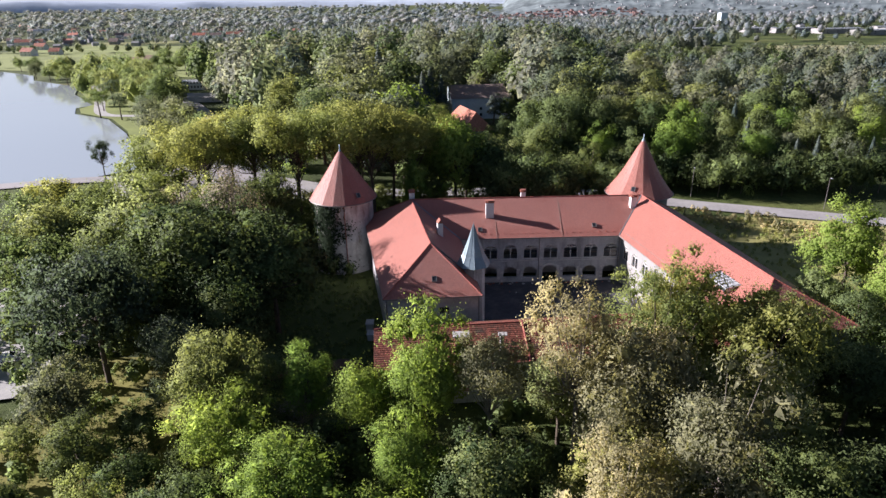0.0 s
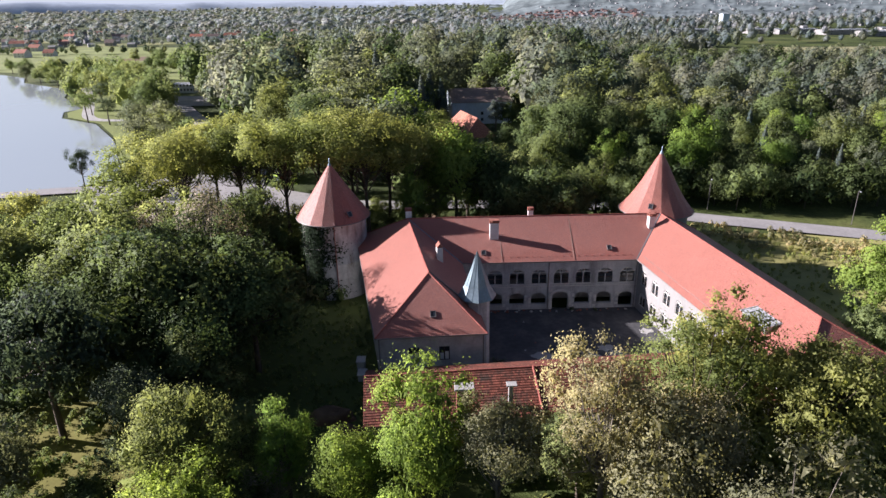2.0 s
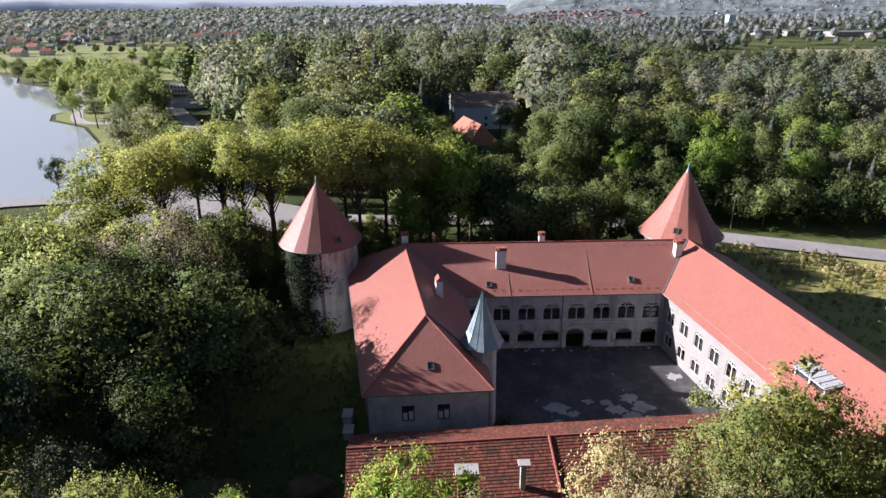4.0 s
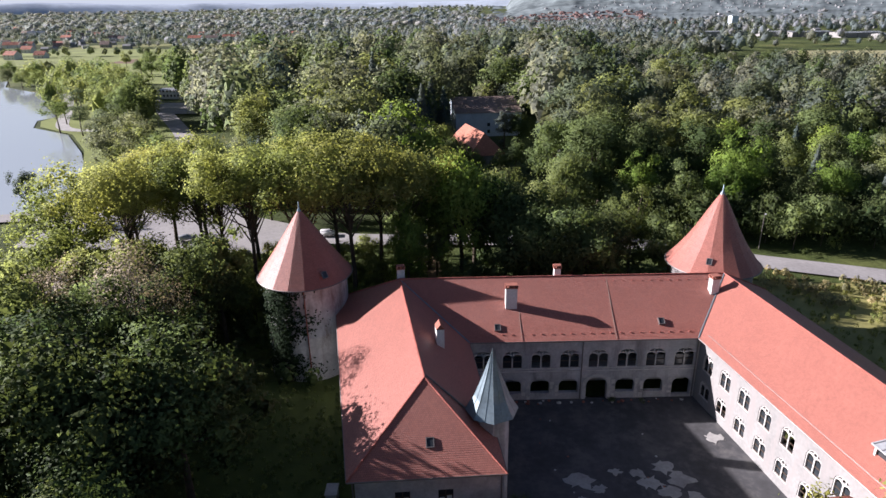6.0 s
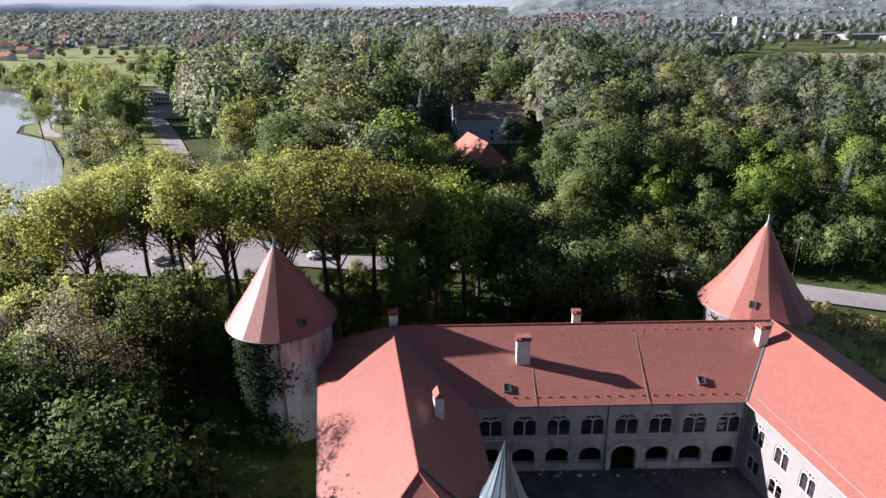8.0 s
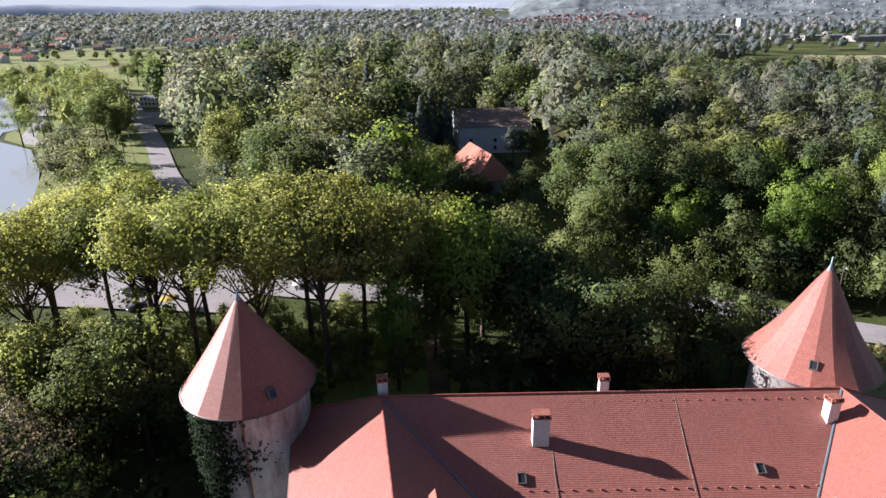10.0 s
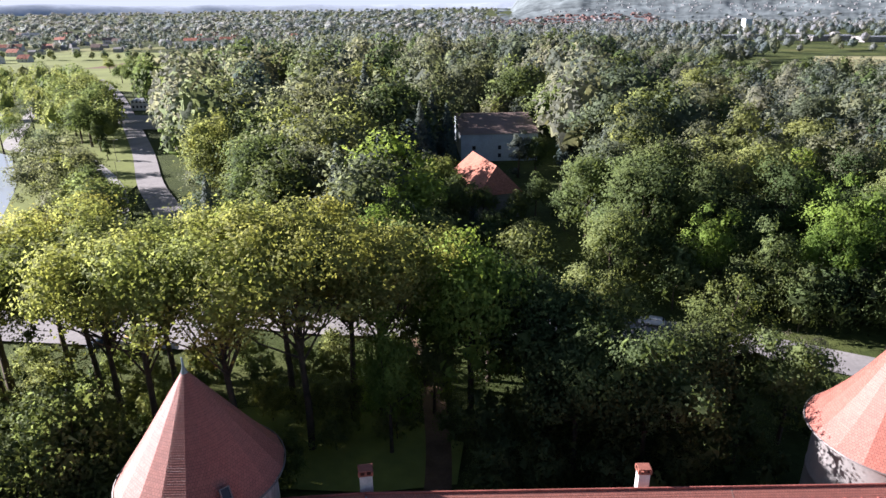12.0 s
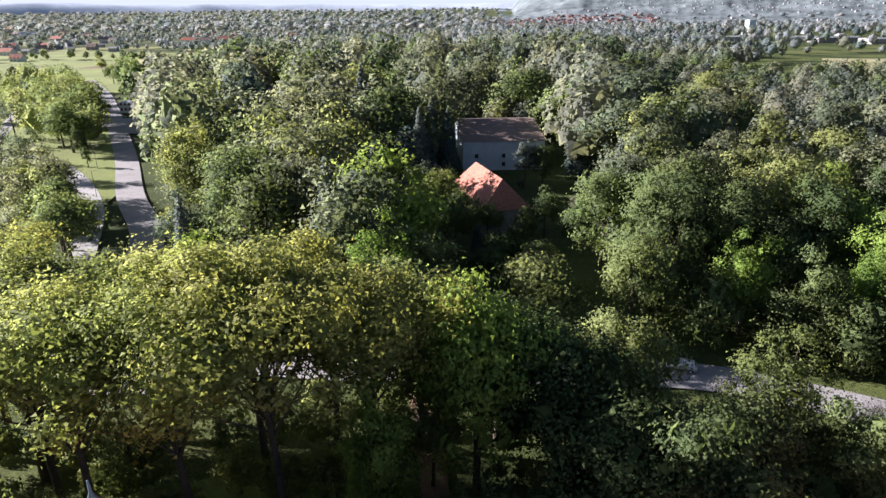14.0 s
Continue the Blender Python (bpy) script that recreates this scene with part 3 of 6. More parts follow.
# towers
def tower(cx, cy, r, eave_r, eave_z, apex, profile, wall_mat):
    lathe([(r + 0.35, -0.3), (r + 0.3, 0.8), (r + 0.05, 1.1), (r, 6.4), (r + 0.06, 6.5), (r + 0.06, 6.75), (r, 6.85), (r, eave_z - 0.5), (r + 0.35, eave_z - 0.15)], 48,
          (cx, cy), "tower_wall", wall_mat, castle, "round tower wall with peeling pale plaster")
    rows = []
    n = 64
    for k in range(n + 1):
        t = k / n
        rr = eave_r * ((1 - t) + profile * math.sin(math.pi * t) * (1 - t))
        z = eave_z + (apex - eave_z) * t
        rows.append((max(rr, 0.05) + 0.025, z))
        if k < n:
            rows.append((max(eave_r * ((1 - (t + 0.96 / n)) + profile * math.sin(math.pi * (t + 0.96 / n)) * (1 - t - 0.96 / n)), 0.05), z + (apex - eave_z) * 0.96 / n))
    lathe(rows, 18, (cx, cy), "tower_roof", ROOF, castle, "conical red tiled tower roof", False, True)
    lathe([(eave_r + 0.02, eave_z - 0.1), (eave_r + 0.12, eave_z - 0.02), (eave_r, eave_z + 0.06)], 48, (cx, cy), "gutter", GUTTER, castle)
    lathe([(0.42, apex - 0.75), (0.10, apex + 0.1), (0.06, apex + 0.9), (0.0, apex + 0.95)], 12, (cx, cy), "finial", ZINC, castle)


tower(-51.9, 11.4, 5.7, 6.5, 14.1, 23.5, -0.03, PLASTER_TOWER)
tower(8.2, 17.3, 5.8, 6.8, 12.0, 23.1, -0.12, PLASTER_WHITE)

# stair turret in the courtyard corner
tx, ty = -28.2, -17.6
lathe([(1.75, 0), (1.75, 11.2), (2.0, 11.5)], 8, (tx, ty), "turret_wall", PLASTER_GREY, castle, "eight-sided stair turret", False)
lathe([(2.65, 11.4), (1.75, 13.0), (0.85, 15.4), (0.06, 17.8), (0.0, 18.3)], 8, (tx, ty), "turret_roof", ZINC, castle, "pointed pale zinc turret roof", False)


def chimney(x, y, z0, z1, w, d, rot, cap):
    """A plastered stack with a corbelled head."""
    m = pose(x, y, 0, 0, 0, rot)
    bm = bmesh.new()
    box(bm, -w / 2, w / 2, -d / 2, d / 2, z0, z1 - 0.45, m, 0.02)
    stack = part("chimney", bm, CHIMNEY_WHITE, castle, "white plastered chimney")
    if cap == "brick":
        bm = bmesh.new()
        box(bm, -w / 2 - 0.08, w / 2 + 0.08, -d / 2 - 0.08, d / 2 + 0.08, z1 - 0.45, z1 - 0.3, m)
        n = max(2, int(w / 0.4))
        for i in range(n + 1):
            for s in (-1, 1):
                xx = -w / 2 + w * i / n
                box(bm, xx - 0.09, xx + 0.09, s * d / 2 - 0.09, s * d / 2 + 0.09, z1 - 0.3, z1 - 0.05, m)
        box(bm, -w / 2 - 0.04, w / 2 + 0.04, -d / 2 - 0.04, d / 2 + 0.04, z1 - 0.07, z1 + 0.02, m)
        part("chimney_head", bm, BRICK, stack)
    else:
        bm = bmesh.new()
        p = [m @ Vector(v) for v in ((-w / 2 - .06, -d / 2 - .06, z1 - .45), (w / 2 + .06, -d / 2 - .06, z1 - .45), (w / 2 + .06, d / 2 + .06, z1 - .45),
                                     (-w / 2 - .06, d / 2 + .06, z1 - .45), (0, -d / 2 - .06, z1 + .2), (0, d / 2 + .06, z1 + .2))]
        v = [bm.verts.new(q) for q in p]
        for f in ((0, 1, 4), (2, 3, 5), (1, 2, 5, 4), (3, 0, 4, 5), (0, 3, 2, 1)):
            bm.faces.new([v[i] for i in f])
        part("chimney_head", bm, BRICK, stack)


chimney(-23.8, 4.2, 10.5, 14.9, 1.5, 0.9, 0, "brick")
chimney(-38.4, 9.3, 12.0, 15.7, 1.0, 0.8, 8, "brick")
chimney(-16.9, 9.4, 12.0, 15.3, 0.9, 0.7, 0, "brick")
chimney(3.4, 5.8, 11.0, 14.9, 1.1, 0.9, 8, "brick")
chimney(-33.2, -5.6, 10.5, 14.6, 0.9, 1.3, 8, "gable")


def skylight(x, y, z, rz, tilt):
    m = pose(x, y, z, 0, 0, rz) @ pose(0, 0, 0, tilt)
    bm = bmesh.new()
    strip(bm, [(-0.35, -0.45), (0.35, -0.45), (0.35, 0.45), (-0.35, 0.45)], 0.12, 0.25, True)
    bmesh.ops.transform(bm, matrix=m @ pose(0, 0, 0, -90), verts=bm.verts)
    f = part("skylight", bm, GUTTER, castle, "small roof hatch with a pane")
    bm = bmesh.new()
    box(bm, -0.32, 0.32, -0.42, 0.42, 0.02, 0.06, m)
    part("pane", bm, GLASS, f)


skylight(-25.8, 1.2, 10.2, 0, 29)
skylight(-4.7, 1.6, 10.45, 0, 29)
skylight(-34.3, -22.0, 10.9, 3, 33)
skylight(4.4, -10.6, 11.0, -81, 29)


# ---- gate building ----
gate = thing("gatehouse", "low front building with an old mossy tile roof", "building")
GA, GB = (-42.5, -33.0), (4.5, -30.0)
gz, ge = 8.6, 6.0
gu = (Vector(GB) - Vector(GA)).normalized()
gn = Vector((gu.y, -gu.x))


def g(along, out, z):
    p = Vector(GA) + gu * along + gn * out
    return (p.x, p.y, z)


gl = (Vector(GB) - Vector(GA)).length
slope("roof_slope", g(0, 6, ge), g(gl, 6, ge), g(gl, 0, gz), g(0, 0, gz), OLD_ROOF, gate, 0.34, 0.06)
slope("roof_slope", g(gl, -5, ge + .3), g(0, -5, ge + .3), g(0, 0, gz), g(gl, 0, gz), OLD_ROOF, gate, 0.34, 0.06)
ridge_line("ridge_tiles", g(0, 0, gz + .05), g(gl, 0, gz + .05), RIDGE, gate)
wall("wall", g(0.4, 5.4, 0)[:2], g(gl - .4, 5.4, 0)[:2], 0, ge + .1, 0.5, [(6, 2.4, 1, 1.4, 0), (12, 2.4, 1, 1.4, 0), (20, 0, 3, 3.2, 1.2), (28, 2.4, 1, 1.4, 0)], PLASTER_GREY, gate)
wall("wall", g(gl - .4, -4.4, 0)[:2], g(.4, -4.4, 0)[:2], 0, ge + .4, 0.5, [(20, 0, 3, 3.2, 1.2)], PLASTER_GREY, gate)
bm = bmesh.new()
box(bm, -31.9, -30.2, -39.5, -38.5, 3.0, 10.8, None, 0.03)
stack = part("chimney", bm, BRICK, gate, "tall brick chimney with a pale slab")
bm = bmesh.new()
box(bm, -32.1, -30.0, -39.7, -38.3, 10.8, 11.05, None, 0.03)
part("chimney_head", bm, CONCRETE, stack)
bm = bmesh.new()
box(bm, -26.0, -25.5, -36.8, -36.3, 6.0, 9.4, None, 0.02)
pipe = part("chimney", bm, CONCRETE, gate, "slim concrete flue")
bm = bmesh.new()
box(bm, -26.25, -25.1, -37.0, -36.1, 9.4, 9.55, None, 0.02)
part("chimney_head", bm, CONCRETE, pipe)
ridge_line("ridge_tiles", g(20, 6, ge + .12), g(20, 0, gz + .1), RIDGE, gate, 0.12)


# ---- trees ----
def leaves_mesh(name, q, mat, core=None, lie=None, core_lie=None, tone=None, core_tone=None):
    """A mesh from an array of leaves (n, corners, 3), and dense masses of foliage under them (m, 3, 3); lie: which way each leaf's clump faces."""
    n, k = q.shape[:2]
    m = 0 if core is None else len(core)
    co = q.reshape(-1) if core is None else np.concatenate([q.reshape(-1), core.reshape(-1)])
    me = bpy.data.meshes.new(name)
    me.vertices.add(k * n + 3 * m)
    me.vertices.foreach_set("co", co.astype(np.float32))
    me.loops.add(k * n + 3 * m)
    me.loops.foreach_set("vertex_index", np.arange(k * n + 3 * m, dtype=np.int32))
    me.polygons.add(n + m)
    me.polygons.foreach_set("loop_start", np.concatenate([np.arange(0, k * n, k), np.arange(k * n, k * n + 3 * m, 3)]).astype(np.int32))
    me.materials.append(mat)
    if lie is None:
        lie = np.cross(q[:, 1] - q[:, 0], q[:, 2] - q[:, 0])
        lie[lie[:, 2] < 0] *= -1
    lie = np.repeat(lie, k, 0) if not m else np.concatenate([np.repeat(lie, k, 0), core_lie.reshape(-1, 3)])
    lie = lie / (np.linalg.norm(lie, axis=1, keepdims=True) + 1e-9)
    me.attributes.new("lie", "FLOAT_VECTOR", "POINT").data.foreach_set("vector", lie.reshape(-1).astype(np.float32))
    t = np.zeros(k * n + 3 * m)
    if tone is not None:
        t[:k * n] = np.repeat(tone, k)
        if m:
            t[k * n:] = np.repeat(core_tone, 3)
    me.attributes.new("tone", "FLOAT", "POINT").data.foreach_set("value", t.astype(np.float32))
    me.update(calc_edges=True)
    return me


def leaf_quads(rng, pos, out, size, droop=0.25, wild=0.36):
    """Leaf-shaped quads at the places pos, facing out more or less."""
    n = len(pos)
    nor = out + rng.normal(0, wild, (n, 3)) + np.array((0, 0, 0.25))
    nor /= np.linalg.norm(nor, axis=1, keepdims=True) + 1e-9
    t = rng.normal(0, 1, (n, 3)) - np.array((0, 0, droop))
    t -= nor * np.sum(t * nor, 1, keepdims=True)
    t /= np.linalg.norm(t, axis=1, keepdims=True) + 1e-9
    b = np.cross(nor, t)
    L = size * rng.uniform(0.55, 1.25, (n, 1))
    W = L * rng.uniform(0.4, 0.7, (n, 1))
    return np.stack([pos - t * L * 0.5, pos + b * W * 0.5 + t * L * 0.08, pos + t * L * 0.55, pos - b * W * 0.5 - t * L * 0.05], 1)


def leaf_tris(rng, pos, out, size, droop=0.25, wild=0.36):
    """Small broad leaf sprays as triangles."""
    n = len(pos)
    nor = out + rng.normal(0, wild, (n, 3)) + np.array((0, 0, 0.25))
    nor /= np.linalg.norm(nor, axis=1, keepdims=True) + 1e-9
    t = rng.normal(0, 1, (n, 3)) - np.array((0, 0, droop))
    t -= nor * np.sum(t * nor, 1, keepdims=True)
    t /= np.linalg.norm(t, axis=1, keepdims=True) + 1e-9
    b = np.cross(nor, t)
    L = size * rng.uniform(0.6, 1.15, (n, 1))
    W = L * rng.uniform(0.7, 1.1, (n, 1))
    return np.stack([pos - t * L * 0.4 - b * W * 0.5, pos - t * L * 0.4 + b * W * 0.5, pos + t * L * 0.6], 1)


def scallop(rng, d, lobes, amp, sway):
    """How far a bumpy, uneven crown reaches in the directions d, and which way its surface faces there."""
    dots = d @ lobes.T
    k = dots.argmax(1)
    t = np.clip((1 - dots.max(1)) / (3.0 / len(lobes)), 0, 1)
    own = 0.80 + 0.36 * np.modf(np.abs(np.sin(np.arange(len(lobes)) * 12.9898 + sway[1]) * 43758.5))[0]
    reach = (1 - amp + amp * np.sqrt(1 - t ** 2 * 0.96) * 1.2) * own[k]
    reach *= 1 + 0.16 * np.sin(d @ sway[0] * 2.2 + sway[1])
    reach *= 1 + 0.07 * np.sin(d @ (sway[0][::-1] * 9) + 2) * np.sin(d @ (np.roll(sway[0], 1) * 11) + 1)
    out = d * 0.55 + (d - lobes[k]) * math.sqrt(len(lobes)) * 0.5
    return reach, out / (np.linalg.norm(out, axis=1, keepdims=True) + 1e-9)


def sphere_dirs(n):
    i = np.arange(n) + 0.5
    th, ph = np.arccos(1 - 2 * i / n), i * 2.39996
    return np.stack([np.sin(th) * np.cos(ph), np.sin(th) * np.sin(ph), np.cos(th)], 1)


def ball_tris(level):
    bm = bmesh.new()
    bmesh.ops.create_icosphere(bm, subdivisions=level, radius=1.0)
    t = np.array([[tuple(v.co) for v in f.verts] for f in bm.faces])
    bm.free()
    return t


BALLS = {k: ball_tris(k) for k in (1, 2)}
# half width, half height and middle of each kind of crown, clump size, clumps
CROWN = {"round": (0.28, 0.39, 0.58, 0.36, 1.0), "wide": (0.36, 0.34, 0.60, 0.33, 1.25), "tall": (0.25, 0.155, 0.81, 0.38, 0.9), "bush": (0.44, 0.46, 0.46, 0.40, 0.7),
         "column": (0.11, 0.44, 0.53, 0.52, 0.8), "airy": (0.26, 0.31, 0.65, 0.27, 0.95)}


def conifer_crown(rng, n, size, lod, H):
    """Drooping tiers of needled boughs round a straight stem."""
    t = 1 - np.sqrt(rng.random(n))
    az = rng.uniform(0, 6.283, n)
    tier = np.floor(t * 15)
    bough = 0.5 + 0.5 * np.cos(az * 6 + tier * 2.1)
    saw = 1 - np.modf(t * 15)[0]
    r = (0.175 * (1 - t) ** 0.85 + 0.012) * (0.55 + 0.3 * saw + 0.25 * bough) * rng.uniform(0.6, 1.05, n)
    pos = np.stack([r * np.cos(az), r * np.sin(az), 0.10 + 0.9 * t - r * 0.35], 1)
    out = np.stack([np.cos(az), np.sin(az), 0.35 + 0.5 * saw], 1)
    return (leaf_tris if lod else leaf_quads)(rng, pos * H, out, size * 1.05, 0.8, 0.4), None, out + rng.normal(0, 0.2, (n, 3)), None, []


def clump_crown(rng, kind, n, size, lod, H):
    """A crown of many leafy clumps of uneven size, with gaps between them; also gives the limbs' ends."""
    R, Z, zc, cr, many = CROWN[kind]
    K = int({0: 96, 1: 54, 2: 30}[lod] * many)
    cr *= {0: 0.74, 1: 0.92, 2: 1.1}[lod]
    dirs = sphere_dirs(int(K * 1.3))
    dirs = dirs[dirs[:, 2] > -0.62] + rng.normal(0, 0.16, (np.count_nonzero(dirs[:, 2] > -0.62), 3))
    dirs /= np.linalg.norm(dirs, axis=1, keepdims=True)
    sway = rng.normal(0, 1, 3)
    K = len(dirs)
    far = rng.uniform(0.48, 1.06, K) * (1 + 0.30 * np.sin(dirs @ sway * 2.4 + rng.uniform(0, 6)))
    inner = rng.random(K) < 0.14
    far[inner] *= 0.5
    ctr = np.array((0, 0, zc)) + dirs * np.array((R, R, Z)) * far[:, None]
    rad = cr * (R * R * min(Z, 2 * R)) ** (1 / 3) * rng.uniform(0.5, 1.45, K)
    w = rad ** 2 * np.where(dirs[:, 2] < -0.2, 0.55, 1.0)
    j = rng.choice(K, n, p=w / w.sum())
    e = rng.normal(0, 1, (n, 3))
    e /= np.linalg.norm(e, axis=1, keepdims=True)
    dot = np.sum(e * dirs[j], 1, keepdims=True)
    e = np.where(dot < -0.3, e - 2 * dot * dirs[j], e)
    # small lumps on every clump
    lump = 1 + 0.34 * np.sin(e @ sway * 5 + j) * np.sin(e[:, ::-1] @ sway * 4 + 2 * j)
    reach = rng.uniform(0.72, 1.07, n) * lump
    loose = rng.random(n) < (0.22 if kind not in ("airy", "tall") else 0.28)
    reach[loose] *= rng.uniform(0.8, 1.7, np.count_nonzero(loose))
    pos = ctr[j] + e * (rad[j] * reach)[:, None] * np.array((1, 1, 0.82))
    lie = e * 0.50 + dirs[j] * 0.45 + rng.normal(0, 0.18, (n, 3)) + np.array((0, 0, 0.08))
    # denser, ragged foliage inside each clump
    per = 20
    ci = np.repeat(np.arange(K), per)
    ce = rng.normal(0, 1, (len(ci), 3))
    ce /= np.linalg.norm(ce, axis=1, keepdims=True)
    cs = rad[ci] * (1.0 if kind not in ("airy", "tall") else 0.7)
    mass = ctr[ci] + ce * (cs * rng.uniform(0.2, 0.6, len(ci)))[:, None]
    core = mass[:, None] + rng.uniform(-0.36, 0.36, (len(ci), 3, 3)) * cs[:, None, None]
    core_lie = np.repeat(ce * 0.50 + dirs[ci] * 0.45, 3, 0)
    limbs = [((x, y, z), t) for (x, y, z), t in zip(ctr, rng.uniform(0.28, 0.66, K))]
    return (leaf_tris if lod else leaf_quads)(rng, pos * H, e, size, 0.3, 0.55), core * H, lie, core_lie, limbs[::2] if kind in ("airy", "tall") else limbs[::4]


def trunk_mesh(rng, limbs, top, H, r, mat, sides=7):
    bm = bmesh.new()
    knee = [Vector((0, 0, -0.4)), Vector((rng.uniform(-.2, .2), rng.uniform(-.2, .2), H * 0.25)), Vector((rng.uniform(-.35, .35), rng.uniform(-.35, .35), H * 0.5)),
            Vector((0, 0, H * top))]
    rr = [r * 1.35, r, r * 0.75, r * 0.18]
    for i in range(3):
        tube(bm, knee[i], knee[i + 1], rr[i], rr[i + 1], sides, False)
    for (x, y, z), t in limbs:
        s = knee[1].lerp(knee[3], min(0.9, t * 0.9))
        e = Vector((x, y, z)) * H
        m = s.lerp(e, 0.5) + Vector((0, 0, -0.04 * H))
        tube(bm, s, m, r * 0.38, r * 0.24, 5, False)
        tube(bm, m, e, r * 0.24, r * 0.06, 5, False)
    me = bpy.data.meshes.new("trunk")
    bm.to_mesh(me)
    bm.free()
    me.materials.append(mat)
    me.shade_smooth()
    return me


PROTO = {}


def proto(kind, leaf, lod, variant):
    key = (kind, leaf, lod, variant)
    if key in PROTO:
        return PROTO[key]
    rng = np.random.default_rng(hash_seed(kind, leaf, lod, variant))
    H = 20.0
    n, size = {0: (15500, 0.30), 1: (7400, 0.40), 2: (3000, 0.56)}[lod]
    if kind in ("bush", "column"):
        n = int(n * 0.55)
    if leaf == "dry":
        n, size = int(n * 0.75), size * 0.55
    elif kind == "airy":
        n, size = int(n * 0.8), size * 0.8
    elif kind == "tall" and lod == 1:
        n, size = 17000, 0.25
    if kind == "conifer":
        q, core, lie, core_lie, limbs = conifer_crown(rng, n, size, lod, H)
    else:
        q, core, lie, core_lie, limbs = clump_crown(rng, kind, n, size, lod, H)
    top = 0.97 if kind == "conifer" else CROWN[kind][2] + 0.1
    crown = leaves_mesh("crown", q, LEAF[leaf], core if leaf != "dry" else None, lie, core_lie)
    trunk = trunk_mesh(rng, limbs if lod < 2 else limbs[::3], top, H, {"bush": 0.2, "tall": 0.25}.get(kind, 0.34), BARK_PALE if leaf in ("dry", "pale") else BARK, 7 if lod == 0 else 5)
    PROTO[key] = (trunk, crown)
    return PROTO[key]


def hash_seed(*a):
    s = 17
    for ch in "".join(str(x) for x in a):
        s = (s * 31 + ord(ch)) % 99991
    return s


LEAF_WORDS = {"fresh": "bright fresh green", "yellow": "yellow-green", "pale": "pale blossoming olive", "dark": "dark green", "mid": "leafy green",
              "grey": "grey-green", "conifer": "dark needled", "ivy": "ivy green", "dry": "half-bare twiggy", "far": "hazy green", "plain": "haze-softened green", "wood": "haze-tinted green"}
KIND_WORDS = {"round": "rounded broadleaf tree", "tall": "tall slender park tree", "wide": "broad spreading tree", "bush": "dense shrub", "airy": "open-crowned tree",
              "conifer": "conical spruce", "column": "narrow columnar tree"}
trng = random.Random(5)


def tree(x, y, h, kind, leaf, lod, group, widen=1.0):
    trunk, crown = proto(kind, leaf, lod, trng.randint(0, 2 if lod else 3))
    s = h / 20.0
    w = s * widen * trng.uniform(0.92, 1.1)
    ob = thing("tree" if kind != "bush" else "shrub", LEAF_WORDS[leaf] + " " + KIND_WORDS[kind] + " " + group[1], "tree" if kind != "bush" else "shrub", group[0],
               Matrix.Translation((x, y, -0.1)) @ Matrix.Rotation(trng.uniform(0, 6.28), 4, "Z") @ Matrix.Diagonal((w, w, s, 1)))
    new("trunk", trunk).parent = ob
    new("crown", crown).parent = ob
    return ob


FRONT = ("trees before the castle", "before the castle front")
WEST = ("trees west of the castle", "beside the castle lawn")
ROW = ("row of trees behind the castle", "behind the castle")
PARK = ("park trees", "in the park beyond the road")
WOOD = ("woodland trees", "in dense woodland")

for x, y, h, k, l, wd in (
        (-35.6, -49.8, 20.0, "round", "fresh", 0.72), (-28.6, -50.8, 17.0, "tall", "pale", 0.85), (-19.3, -51.5, 24.0, "airy", "pale", 0.75), (-15.8, -55.0, 19.4, "round", "pale", 1.0),
        (-11.5, -50.5, 19.2, "wide", "pale", 0.8), (-9.0, -45.5, 22.4, "airy", "yellow", 0.95), (-5.8, -42.0, 21.6, "round", "yellow", 0.75), (1.6, -46.5, 21.4, "wide", "yellow", 0.8),
        (-19.0, -66.5, 16.4, "round", "pale", 0.85), (-8.8, -62.5, 19.4, "wide", "pale", 0.9), (-4.0, -68.0, 15.6, "round", "yellow", 1.0), (8.5, -43.0, 17.0, "round", "mid", 1.0),
        (-60.0, -44.5, 16.4, "wide", "mid", 0.85), (-56.4, -52.6, 12.6, "wide", "fresh", 0.9), (-49.4, -44.0, 12.6, "round", "fresh", 0.85), (-42.4, -48.0, 13.8, "round", "fresh", 0.95),
        (-49.0, -60.6, 12.4, "wide", "fresh", 1.05), (-37.6, -57.0, 12.0, "round", "fresh", 1.0), (-66.5, -38.0, 14.5, "round", "grey", 0.9)):
    tree(x, y, h, k, l, 0, FRONT, wd)
# dark leaves on the eastern trees: the pale trees' shade put into colour
for x, y, h, k, l, wd in (
        (16.0, -58.0, 13.0, "round", "dark", 1.2), (24.0, -46.0, 13.0, "wide", "dark", 1.0), (30.0, -30.0, 18.0, "round", "fresh", 1.0), (18.0, -70.0, 13.0, "wide", "dark", 1.0),
        (35.0, -50.0, 14.0, "wide", "dark", 1.0), (46.0, -16.0, 17.0, "round", "fresh", 1.0), (-29.0, -60.0, 12.0, "wide", "dark", 1.0), (-78.4, -44.5, 12.0, "round", "grey", 1.1), (33.0, -14.0, 18.0, "round", "fresh", 0.9), (20.0, -30.0, 14.0, "round", "mid", 0.9),
        (-66.0, -63.0, 11.0, "airy", "yellow", 1.0), (-20.0, -46.0, 12.0, "round", "mid", 1.0), (-24.0, -66.0, 10.0, "wide", "dark", 1.0)):
    tree(x, y, h, k, l, 1, FRONT, wd)
